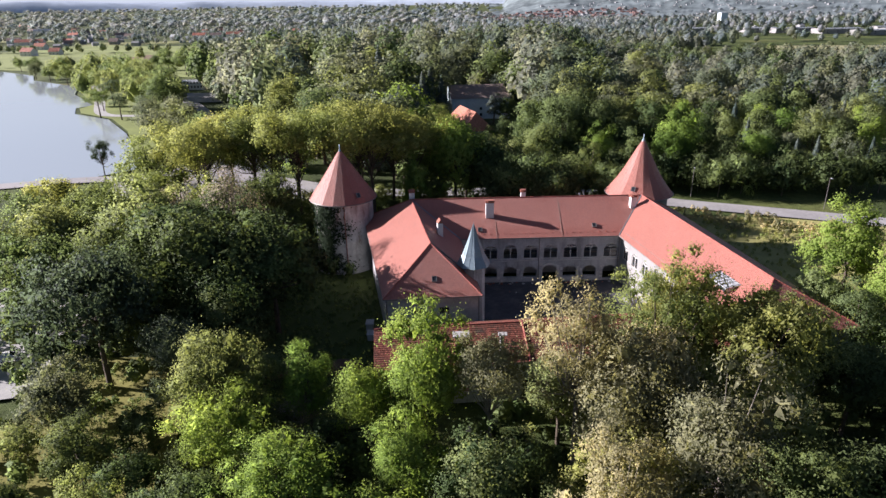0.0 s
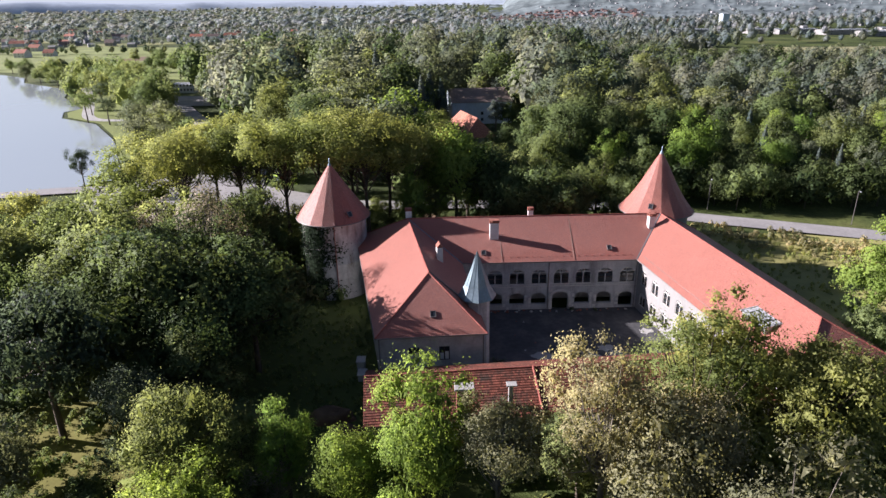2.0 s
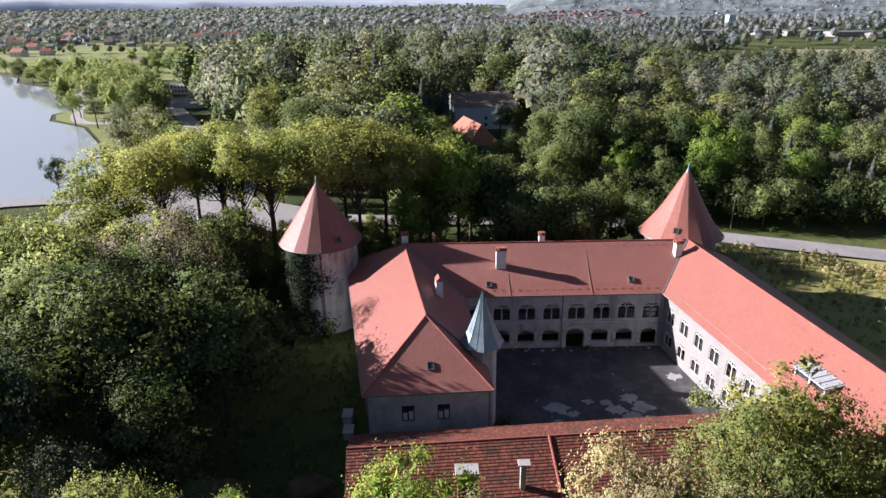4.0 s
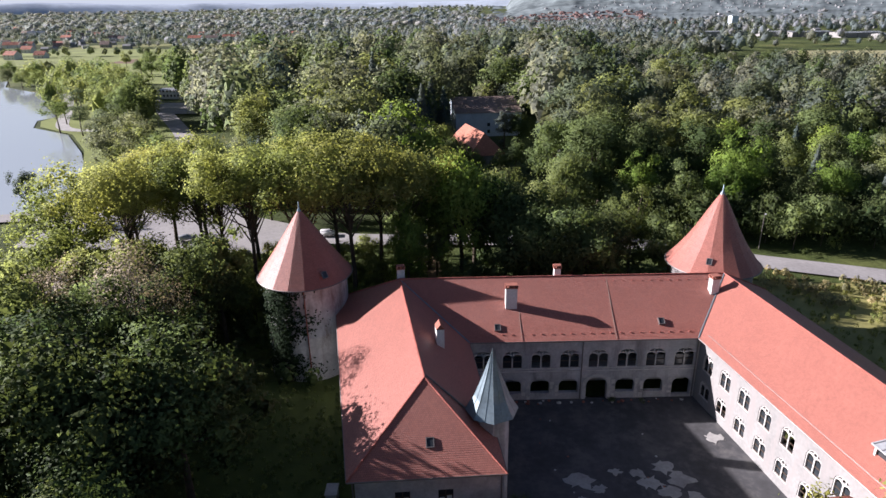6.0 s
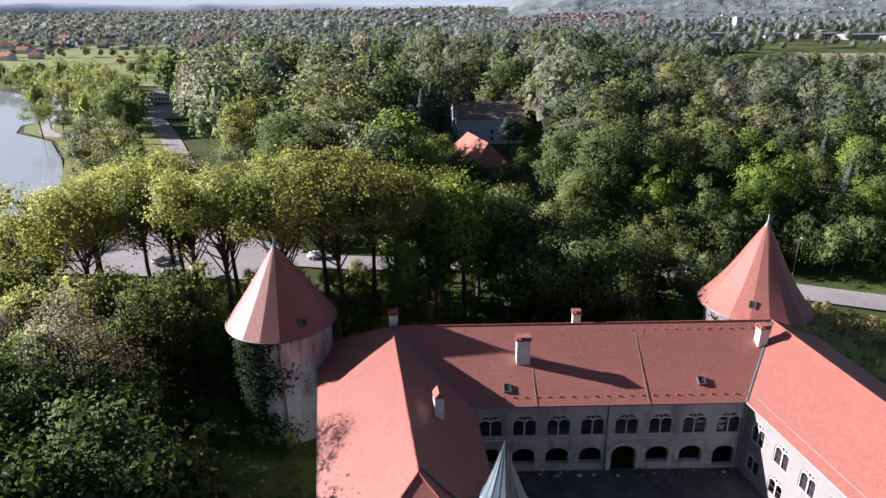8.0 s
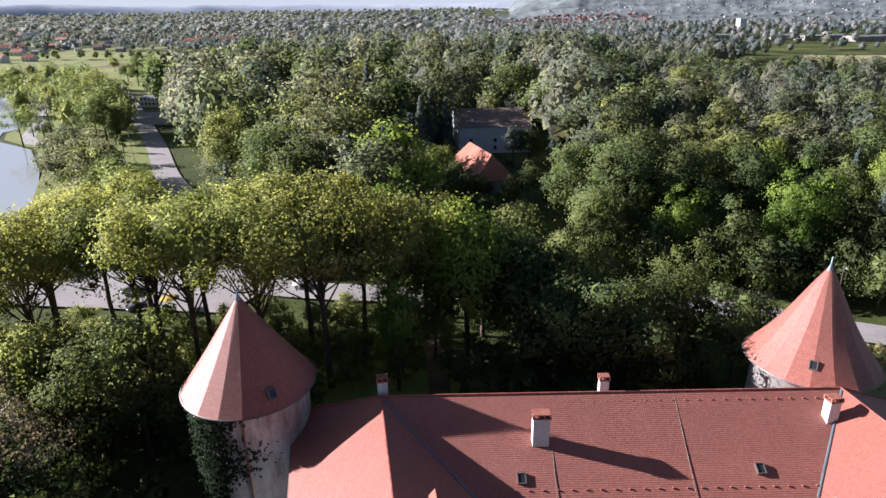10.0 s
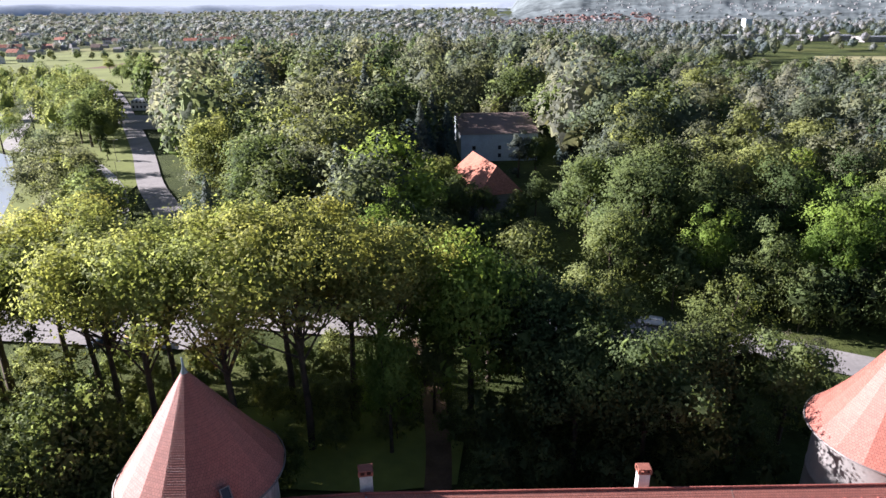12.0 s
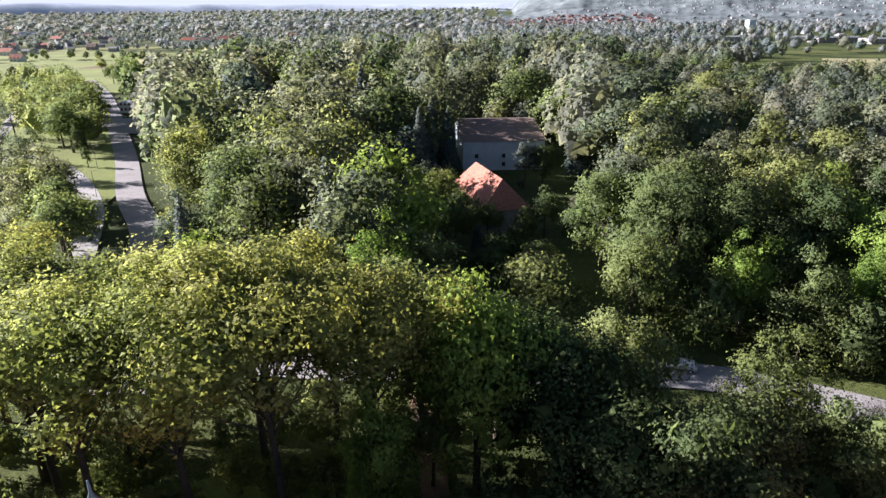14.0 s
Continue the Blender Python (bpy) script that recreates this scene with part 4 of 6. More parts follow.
for x, y, h, k, l, wd in (
        (-79.6, -32.0, 22.3, "wide", "grey", 0.9), (-83.5, -5.1, 21.8, "round", "mid", 1.1), (-67.0, -4.5, 18.2, "wide", "dark", 0.9), (-59.5, -17.7, 20.5, "wide", "dark", 1.05),
        (-70.9, 0.0, 24.0, "airy", "dry", 0.9), (-69.0, -21.0, 23.0, "round", "dark", 1.0), (-73.0, -14.0, 20.0, "round", "dark", 1.1), (-92.0, -22.0, 20.0, "round", "mid", 1.0),
        (-95.0, 4.0, 19.0, "round", "yellow", 1.0), (-66.5, 17.0, 19.0, "round", "mid", 1.0), (-88.0, 14.0, 17.0, "wide", "dry", 0.9), (-104.0, 18.0, 18.0, "round", "mid", 1.0),
        (-62.0, -32.0, 13.0, "round", "dark", 1.0), (-110.0, -10.0, 20.0, "round", "mid", 1.0), (-118.0, 30.0, 16.0, "round", "yellow", 1.0),
        (-78.0, 8.0, 17.0, "round", "mid", 1.0)):
    tree(x, y, h, k, l, 1, WEST, wd)
for x, y, h, k, l, wd in (
        (-99.0, 35.5, 24.0, "airy", "yellow", 1.1), (-84.6, 29.0, 26.5, "tall", "yellow", 1.05), (-84.4, 46.7, 25.3, "tall", "yellow", 1.2), (-76.8, 40.0, 26.5, "tall", "yellow", 1.1),
        (-71.0, 34.0, 26.5, "tall", "yellow", 1.1), (-64.0, 28.5, 28.5, "tall", "yellow", 1.05), (-55.6, 28.5, 29.0, "tall", "yellow", 1.05), (-48.0, 31.5, 28.3, "tall", "yellow", 1.1),
        (-39.8, 36.0, 26.0, "tall", "yellow", 1.1), (-29.0, 36.5, 26.0, "round", "fresh", 0.85), (-38.5, 30.5, 17.0, "round", "fresh", 0.65), (-33.6, 38.0, 13.0, "round", "mid", 0.8), (-21.0, 36.0, 22.0, "round", "dark", 1.0)):
    tree(x, y, h, k, l, 1, ROW, wd)
for x, y, h, k, l, wd in (
        (-18.0, 27.0, 19.0, "round", "dark", 1.0), (-11.0, 25.5, 18.3, "wide", "mid", 0.95), (-4.0, 31.0, 17.0, "round", "dark", 1.0), (2.6, 39.0, 16.8, "airy", "yellow", 1.1),
        (-12.0, 44.0, 18.0, "round", "mid", 0.9), (7.0, 31.0, 14.0, "wide", "mid", 0.9), (-57.0, 22.0, 11.0, "round", "mid", 0.9),
        (-69.0, 22.0, 13.0, "round", "mid", 1.0), (-26.0, 46.0, 20.0, "round", "dark", 1.0), (-75.0, 25.0, 14.0, "bush", "mid", 0.6), (13.0, 38.0, 11.0, "airy", "dry", 1.0)):
    tree(x, y, h, k, l, 1, ROW, wd)
for x, y, h, k, l, wd in (
        (-3.5, 70.0, 18.5, "round", "mid", 0.9), (14.3, 71.0, 15.0, "round", "fresh", 0.8), (31.2, 67.0, 16.5, "wide", "fresh", 0.85), (37.0, 70.0, 19.0, "round", "fresh", 1.0),
        (58.0, 68.0, 15.0, "wide", "fresh", 1.0), (-42.5, 66.0, 21.0, "airy", "fresh", 0.9), (-31.4, 113.0, 18.6, "round", "yellow", 0.85), (-29.5, 105.0, 15.0, "round", "dark", 1.0), (-58.0, 98.0, 28.0, "round", "grey", 1.0),
        (-70.5, 99.7, 26.5, "round", "mid", 1.0), (-86.0, 118.0, 27.0, "round", "mid", 0.9), (6.0, 103.0, 26.5, "round", "grey", 0.95), (-1.0, 98.0, 22.0, "round", "mid", 0.9),
        (32.0, 128.0, 20.5, "round", "grey", 1.0), (4.5, 79.0, 21.0, "round", "dark", 1.0), (9.0, 87.0, 24.0, "round", "mid", 1.0), (17.0, 85.0, 22.0, "round", "dark", 1.0),
        (13.0, 95.0, 25.0, "round", "dark", 1.0), (24.0, 93.0, 22.0, "round", "mid", 1.0), (22.0, 77.0, 17.0, "round", "dark", 1.0), (33.0, 84.0, 20.0, "round", "dark", 1.0), (46.0, 80.0, 18.0, "round", "dark", 1.0), (-74.0, 108.0, 22.0, "column", "mid", 2.0), (-47.0, 124.0, 22.0, "round", "mid", 0.8), (-38.0, 156.0, 24.0, "conifer", "conifer", 0.9)):
    tree(x, y, h, k, l, 1, PARK, wd)

HOUSE_ZONES = ((-27, -8, 84, 150), (-30, 3, 150, 222), (-210, -165, 285, 345))


def seg_dist(x, y, pts):
    best = 1e9
    for (ax, ay), (bx, by) in zip(pts, pts[1:]):
        dx, dy = bx - ax, by - ay
        t = max(0, min(1, ((x - ax) * dx + (y - ay) * dy) / (dx * dx + dy * dy)))
        best = min(best, math.hypot(x - ax - t * dx, y - ay - t * dy))
    return best


def inside(x, y, poly):
    hit = False
    for (ax, ay), (bx, by) in zip(poly, poly[1:] + poly[:1]):
        if (ay > y) != (by > y) and x < (bx - ax) * (y - ay) / (by - ay) + ax:
            hit = not hit
    return hit


AVENUE = [(-85, 66), (-101, 122), (-144, 204), (-213, 334), (-300, 480)]
MAINROAD = [(160, -8), (60, 33), (30, 46), (2, 59), (-52, 63), (-105, 78), (-190, 70)]
WEST_OPEN = [(-94, 112), (-130, 190), (-205, 345), (-150, 420), (-230, 640), (-300, 800), (-900, 1000), (-700, 200), (-130, 60)]
EAST_OPEN = [(150, 380), (200, 360), (700, 420), (900, 640), (330, 620), (180, 470)]


def free(x, y, gap):
    if seg_dist(x, y, AVENUE) < gap + 5 or seg_dist(x, y, MAINROAD) < gap + 4:
        return False
    if inside(x, y, WEST_OPEN) or inside(x, y, EAST_OPEN) or inside(x, y, LAKE):
        return False
    for x0, x1, y0, y1 in HOUSE_ZONES:
        if x0 - gap < x < x1 + gap and y0 - gap * 1.5 < y < y1 + gap * 0.3:
            return False
    return True


frng = random.Random(11)
TAKEN = [(o.location.x, o.location.y) for o in scene.objects if o.name.startswith("tree")]
MIX = (("round", "mid"), ("round", "dark"), ("round", "grey"), ("wide", "mid"), ("round", "fresh"), ("round", "mid"), ("conifer", "conifer"), ("conifer", "conifer"), ("round", "grey"), ("round", "dark"))
HOUSE_AT = Vector((-21.5, 134))


def sun_cap(x, y):
    """The height that still leaves the house's roof in the sun."""
    v = Vector((x, y)) - HOUSE_AT
    d = v.dot(Vector((-0.966, 0.26)))
    off = abs(v.dot(Vector((0.26, 0.966))))
    cap = 4.5 + 0.37 * d if 0 < d < 75 and off < 12 else 99.0
    # low growth south of the house
    return min(cap, 5.0 + 0.17 * (134 - y)) if -36 < x < 3 and 62 < y < 134 else cap


y = 68.0
while y < 138:
    x = -74.0 - (y - 66) * 0.5 + frng.uniform(0, 9)
    while x < 40 + y * 0.75:
        px, py = x + frng.uniform(-3.5, 3.5), y + frng.uniform(-3.5, 3.5)
        east = px > 22 + frng.uniform(-8, 8)
        room = 46 if east else 105
        if free(px, py, 4) and not (py < 76 and px < -28) and all((px - a) ** 2 + (py - b) ** 2 > room for a, b in TAKEN):
            k, l = MIX[frng.randrange(len(MIX))]
            h = frng.uniform(11, 18) if east else frng.choice((frng.uniform(12, 19), frng.uniform(21, 28)))
            h = min(h, sun_cap(px, py))
            if h > 6:
                tree(px, py, h, k, l, 2, WOOD if east else PARK, 0.95 if east else 1.12)
                TAKEN.append((px, py))
        x += 4.6
    y += 5.2
for x, y, h, k, l, wd in ((-88, 38, 25, "tall", "yellow", 1.1), (-67, 40, 26, "tall", "yellow", 1.15), (-52, 40, 27, "tall", "yellow", 1.15),
                          (-44, 40, 25, "tall", "yellow", 1.1), (-35, 45, 23, "round", "mid", 1.0), (-93, 46, 23, "airy", "yellow", 1.2), (-80, 50, 22, "airy", "yellow", 1.1)):
    tree(x, y, h, k, l, 1, ROW, wd)
# single trees of the western park
for x, y, h, k, l in ((-160, 205, 13, "column", "dark"), (-120, 122, 16, "round", "mid"),
                      (-112, 108, 14, "wide", "yellow"), (-185, 262, 14, "round", "dark"), (-205, 300, 15, "round", "mid"), (-222, 320, 17, "round", "mid"), (-236, 342, 18, "wide", "mid"),
                      (-205, 226, 12, "airy", "mid"), (-196, 204, 15, "airy", "mid"), (-182, 196, 14, "airy", "grey"), (-262, 345, 12, "round", "mid"), (-300, 372, 10, "round", "mid"),
                      (-150, 300, 22, "column", "grey"), (-240, 300, 16, "round", "mid"), (-195, 345, 14, "round", "dark"), (-176, 222, 18, "round", "mid"), (-186, 236, 17, "wide", "mid")):
    tree(x, y, h, k, l, 2, ("park trees by the pond", "on the park lawn by the pond"), 1.1)

# great trees that stand above the woods
for x, y, h, k, l in ((-66, 164, 30, "round", "grey"), (-80, 140, 28, "round", "mid"), (-48, 172, 31, "round", "mid"), (-36, 196, 30, "round", "grey"), (20, 150, 29, "round", "grey"), (14, 190, 30, "round", "mid"),
                      (35, 172, 27, "round", "mid"), (50, 140, 22, "round", "mid"), (0, 234, 30, "round", "mid"), (-60, 212, 31, "conifer", "conifer"), (-45, 186, 29, "conifer", "conifer"), (10, 170, 28, "conifer", "conifer"),
                      (-95, 172, 27, "round", "mid"), (-75, 186, 31, "round", "grey"), (60, 192, 24, "round", "grey"), (-20, 244, 30, "round", "grey"), (30, 232, 29, "round", "mid"), (-104, 204, 28, "round", "grey"),
                      (75, 150, 20, "round", "mid"), (92, 182, 21, "round", "grey"), (-70, 124, 28, "round", "grey"), (-57, 128, 28, "round", "mid"), (44, 112, 22, "round", "mid"), (66, 118, 19, "round", "grey"),
                      (88, 128, 19, "round", "mid"), (110, 160, 20, "round", "mid"), (-66, 250, 31, "round", "mid"), (-38, 270, 30, "round", "grey"), (40, 280, 28, "round", "grey"), (80, 250, 24, "round", "mid")):
    tree(x, y, h, k, l, 2, WOOD, 1.2)


def far_wood(name, label, trees, leaves, size, mat, solid=True, broad=0.31, ball=1):
    """Many crowns in one mesh: rows of (x, y, height)."""
    rng = np.random.default_rng(len(trees))
    T = np.array(trees)
    n = len(T)
    idx = np.repeat(np.arange(n), leaves)
    d = rng.normal(0, 1, (n * leaves, 3))
    d[:, 2] = np.abs(d[:, 2]) - 0.25
    d /= np.linalg.norm(d, axis=1, keepdims=True)
    h = T[idx, 2:3]
    lobes = sphere_dirs(14)
    sway = (np.array((0.9, 0.5, 0.2)), 1.0)
    turn = T[:, 0] * 1.7 + T[:, 1] * 0.9
    ct, st = np.cos(turn[idx]), np.sin(turn[idx])
    e = np.stack([d[:, 0] * ct - d[:, 1] * st, d[:, 0] * st + d[:, 1] * ct, d[:, 2]], 1)
    reach, o = scallop(rng, e, lobes, 0.38, sway)
    out = np.stack([o[:, 0] * ct + o[:, 1] * st, -o[:, 0] * st + o[:, 1] * ct, o[:, 2]], 1)
    rad = np.concatenate([h * broad, h * broad, h * 0.46], 1) * reach[:, None] * rng.uniform(0.93, 1.04, (n * leaves, 1))
    lift = np.array([ground_height(x, y) for x, y in T[:, :2]])
    pos = np.concatenate([T[idx, :2], h * 0.54 + lift[idx, None]], 1) + d * rad
    lie = out * 0.6 + d * 0.5 + rng.normal(0, 0.15, d.shape)
    q = leaf_tris(rng, pos, out, 0.8, 0.2, 0.4)
    c = q.mean(1, keepdims=True)
    q = c + (q - c) * (h[:, :, None] * size)
    v = BALLS[ball].reshape(-1, 3)
    c1, s1 = np.cos(turn)[:, None], np.sin(turn)[:, None]
    vv = np.stack([v[:, 0] * c1 + v[:, 1] * s1, -v[:, 0] * s1 + v[:, 1] * c1, np.repeat(v[None, :, 2], n, 0)], 2)
    cr, _ = scallop(rng, v, lobes, 0.38, sway)
    body = vv * np.array((broad, broad, 0.46)) * (cr * (0.74 if ball > 1 else 0.80))[None, :, None] * T[:, 2][:, None, None] * rng.uniform(0.68, 1.08, (n, len(v), 1))
    core = (np.stack([T[:, 0], T[:, 1], T[:, 2] * 0.54 + lift], 1)[:, None] + body).reshape(-1, 3, 3)
    tone = rng.random(n)
    ob = new(name, leaves_mesh(name, q, LEAF[mat], core if solid else None, lie, vv.reshape(-1, 3), np.repeat(tone, leaves), np.repeat(tone, len(v) // 3)))
    return tagged(ob, label, "woodland", "", "stuff")


rows = {"dark": [], "wood": [], "grey": [], "conifer": []}
y = 141.0
while y < 470:
    x = -103.0 - (y - 140) * 0.5
    while x < 60 + y * 0.78:
        east = x > 30 + y * 0.1
        step = 10.2 if east else 14.5
        px, py = x + frng.uniform(-.35, .35) * step, y + frng.uniform(-4, 4)
        if free(px, py, 5):
            u = frng.random()
            rows["dark" if u < 0.22 else "wood" if u < 0.70 else "grey" if u < 0.92 else "conifer"].append((px, py, min(sun_cap(px, py), frng.uniform(10, 19) if east else frng.choice((frng.uniform(12, 19), frng.uniform(12, 19), frng.uniform(23, 33))))))
        x += step
    y += 11.4
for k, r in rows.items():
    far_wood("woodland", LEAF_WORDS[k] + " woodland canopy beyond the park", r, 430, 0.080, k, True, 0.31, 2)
VILLAGE_AT = ((-508, 673), (-565, 797), (-707, 970), (-658, 929), (-908, 1400), (-729, 1193), (-601, 1113), (-560, 1060), (-442, 1066), (-410, 1056), (-467, 1019), (-386, 1088), (-199, 507), (-490, 690),
              (464, 895), (500, 872), (545, 830), (560, 770), (610, 800), (640, 860), (400, 930), (565, 1256))
EAST_FLAT = [(300, 600), (900, 640), (1200, 1050), (480, 1000), (330, 900)]
FAR_FIELDS = ([(-222, 529), (-190, 559), (-240, 750), (-285, 770), (-262, 640)], [(-560, 860), (-440, 900), (-400, 960), (-560, 960)], [(-260, 1150), (-60, 1180), (-40, 1260), (-260, 1240)],
              [(-900, 1050), (-640, 1010), (-600, 1120), (-860, 1180)])
for f in FAR_FIELDS:
    polygon("meadow", f, 0.25, field_material("far_pasture", (0.24, 0.25, 0.08)), "mown pasture between far trees", "field")
rows = {"far": [], "plain": [], "wood": []}
y = 470.0
while y < 1500:
    step = 12 + (y - 470) * 0.009
    x = -y * 0.85 - 60
    while x < 80 + y * 0.85:
        px, py = x + frng.uniform(-.5, .5) * step, y + frng.uniform(-.5, .5) * step
        keep = 0.95 if px > -200 else 0.6
        if px > y * 0.33:
            keep = 0.35 if y > 560 else 0.7
        if inside(px, py, EAST_FLAT):
            keep = 0.1
        if any(inside(px, py, f) for f in FAR_FIELDS):
            keep = 0.0
        if any(abs(px - a) < 20 and -90 < py - b < 14 for a, b in VILLAGE_AT):
            keep = 0.04
        if frng.random() < keep and not inside(px, py, WEST_OPEN) and not inside(px, py, EAST_OPEN) and not inside(px, py, LAKE):
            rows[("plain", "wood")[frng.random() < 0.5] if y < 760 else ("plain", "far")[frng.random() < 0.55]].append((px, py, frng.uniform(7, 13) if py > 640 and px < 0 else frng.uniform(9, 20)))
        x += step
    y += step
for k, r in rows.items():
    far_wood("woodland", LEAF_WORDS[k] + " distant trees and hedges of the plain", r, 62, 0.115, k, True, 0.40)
r = []
y = 1500.0
while y < 4600:
    step = 40 + (y - 1500) * 0.022
    x = -y * 0.85
    while x < y * 0.85:
        px, py = x + frng.uniform(-.5, .5) * step, y + frng.uniform(-.5, .5) * step
        az = math.degrees(math.atan2(px + 32, py + 60))
        keep = 0.85
        if az > 5.5:
            keep = 0.28 if math.hypot(px + 32, py + 60) < 2300 else 0.5
        if az > 5 and math.hypot(px + 32, py + 60) > 2250:
            keep = 0.0
        if frng.random() < keep:
            r.append((px, py, frng.uniform(8, 15) if az > 4 else frng.uniform(11, 20)))
        x += step
    y += step
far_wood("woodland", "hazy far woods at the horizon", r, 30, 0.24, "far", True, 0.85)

# ---- distance: hills ----
def hills(name, dist, spread, heights, mat, label, seed):
    verts, faces = [], []
    n = 160
    for i in range(n + 1):
        t = i / n
        a = radians(spread[0] + (spread[1] - spread[0]) * t)
        h = heights(t) * (1 + 0.12 * noise.noise((t * 18, seed, 0)) + 0.05 * noise.noise((t * 60, seed, 1)))
        for k in range(7):
            s = k / 6
            d = dist + 260 * s
            verts.append((math.sin(a) * d - 30, math.cos(a) * d - 60, -5 + h * math.sin(s * math.pi / 2) * (1 + 0.10 * noise.noise((t * 40, s * 4, seed)))))
        if i:
            for k in range(6):
                q = (i - 1) * 7 + k
                faces.append((q, q + 7, q + 8, q + 1))
    ob = mesh_object(name, verts, faces, mat, smooth=True)
    return tagged(ob, label, "hill", "", "structure")


# aerial haze is put into both base colours: bluish slope, paler ridge
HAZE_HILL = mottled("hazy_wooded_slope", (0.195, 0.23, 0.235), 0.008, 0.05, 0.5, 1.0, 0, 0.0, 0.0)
HAZED_RIDGE = mottled("haze_pale_ridge", (0.50, 0.57, 0.65), 0.002, 0.02, 0.12, 1.0, 0, 0.0, 0.0)
hills("backdrop", 4560, (-60, 60), lambda t: 96 + 14 * math.sin(t * 9), HAZED_RIDGE, "ridge on the horizon, pale blue with painted haze", 3)


def mountain():
    verts, faces, nA, nD = [], [], 260, 90
    for i in range(nA + 1):
        az = 5.0 + 47.0 * i / nA
        for k in range(nD + 1):
            d = 1850 + 2850 * k / nD
            verts.append((math.sin(radians(az)) * d - 32, math.cos(radians(az)) * d - 60, mountain_height(az, d) - 1 + 7 * abs(noise.noise((az * 2.2, d * 0.03, 2)))))
    for i in range(nA):
        for k in range(nD):
            q = i * (nD + 1) + k
            faces.append((q, q + nD + 1, q + nD + 2, q + 1))
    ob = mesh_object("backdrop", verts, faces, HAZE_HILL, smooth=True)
    return tagged(ob, "hazy wooded mountain with villages on its foot", "mountain", "", "structure")


mountain()
# ---- houses ----
def house(x, y, w, d, eave, ridge, rz, wall_mat, roof_mat, label, cat="house", group="", hip=0.0, windows=3):
    h = thing("house", label, cat, group, pose(x, y, 0, 0, 0, rz))
    bm = bmesh.new()
    box(bm, -w / 2, w / 2, -d / 2, d / 2, -0.3, eave)
    if hip == 0:
        for s in (-1, 1):
            v = [bm.verts.new(p) for p in ((s * w / 2, -d / 2, eave), (s * w / 2, d / 2, eave), (s * w / 2, 0, ridge - 0.05))]
            bm.faces.new(v)
    part("wall", bm, wall_mat, h)
    o = 0.5
    ez = eave - o * (ridge - eave) / (d / 2)
    A, B, C, D = (-w / 2 - o, -d / 2 - o, ez), (w / 2 + o, -d / 2 - o, ez), (w / 2 + o, d / 2 + o, ez), (-w / 2 - o, d / 2 + o, ez)
    R0, R1 = (-w / 2 - o + hip, 0, ridge), (w / 2 + o - hip, 0, ridge)
    slope("roof", A, B, R1, R0, roof_mat, h, 0.5, 0.05)
    slope("roof", C, D, R0, R1, roof_mat, h, 0.5, 0.05)
    if hip:
        slope("roof", B, C, R1, R1, roof_mat, h, 0.5, 0.05)
        slope("roof", D, A, R0, R0, roof_mat, h, 0.5, 0.05)
    for i in range(windows):
        for z in ((1.0,) if eave < 4 else (1.0, 3.7)):
            xx = -w / 2 + w * (i + 0.5) / windows
            bm = bmesh.new()
            box(bm, xx - 0.55, xx + 0.55, -d / 2 - 0.06, -d / 2 + 0.1, z, z + 1.3)
            part("window", bm, GLASS, h)
    return h


house(-21.0, 129, 23, 11, 6.6, 12.5, -74, PLASTER_WHITE, ORANGE_ROOF, "long house with an orange tiled roof", hip=3)
house(-13, 203, 26, 45, 9.0, 12.4, 2, BLUE_WALL, BROWN_ROOF, "pale blue hall with a brown sheet roof", "hall")
house(-26, 252, 16, 12, 6.0, 9.0, 3, PLASTER_WHITE, METAL_ROOF, "grey-roofed shed behind the hall", "shed")
house(-184, 318, 26, 13, 4.6, 5.4, -4, WHITE_PAINT, METAL_ROOF, "low flat-roofed pavilion with a glazed front", "pavilion", windows=12)
house(-175, 352, 40, 16, 4.2, 6.4, -6, PLASTER_WHITE, METAL_ROOF, "grey-roofed hall behind the pavilion", "hall")
vr = random.Random(3)
FAR_PLASTER = mottled("white_village_plaster", (0.72, 0.71, 0.69), 0.3, 3, 0.1)
house(565, 1256, 15, 13, 21, 22, 12, BLUE_WALL, METAL_ROOF, "tall pale blue apartment block on the plain", "apartment block", windows=6)
VILLAGE = ("red-roofed village house", "house")
for x, y, w, e, roof, word in ((-508, 673, 15, 5.5, ORANGE_ROOF, "red"), (-486, 690, 12, 4, ORANGE_ROOF, "red"), (-565, 797, 15, 5, ORANGE_ROOF, "red"), (-707, 970, 20, 6, BROWN_ROOF, "brown"), (-658, 929, 42, 5, ORANGE_ROOF, "red"),
                               (-1191, 1780, 30, 10, ORANGE_ROOF, "red"), (-1150, 1771, 30, 10, ORANGE_ROOF, "red"), (-908, 1400, 34, 8, METAL_ROOF, "grey"), (-940, 1420, 24, 8, BROWN_ROOF, "brown"), (-729, 1193, 22, 5, ORANGE_ROOF, "red"),
                               (-601, 1113, 20, 6, BROWN_ROOF, "brown"), (-575, 1090, 16, 5, BROWN_ROOF, "brown"), (-542, 1040, 14, 5, METAL_ROOF, "grey"), (-442, 1066, 22, 5, ORANGE_ROOF, "red"), (-410, 1056, 20, 5, BROWN_ROOF, "brown"),
                               (-467, 1019, 14, 5, METAL_ROOF, "grey"), (-386, 1088, 30, 5, ORANGE_ROOF, "red"), (-199, 507, 22, 4, ORANGE_ROOF, "red")):
    house(x, y, w, 11, e, e + 4, vr.uniform(-25, 25), FAR_PLASTER, roof, word + "-roofed white village house among trees", "house", "village houses", 0, 3)
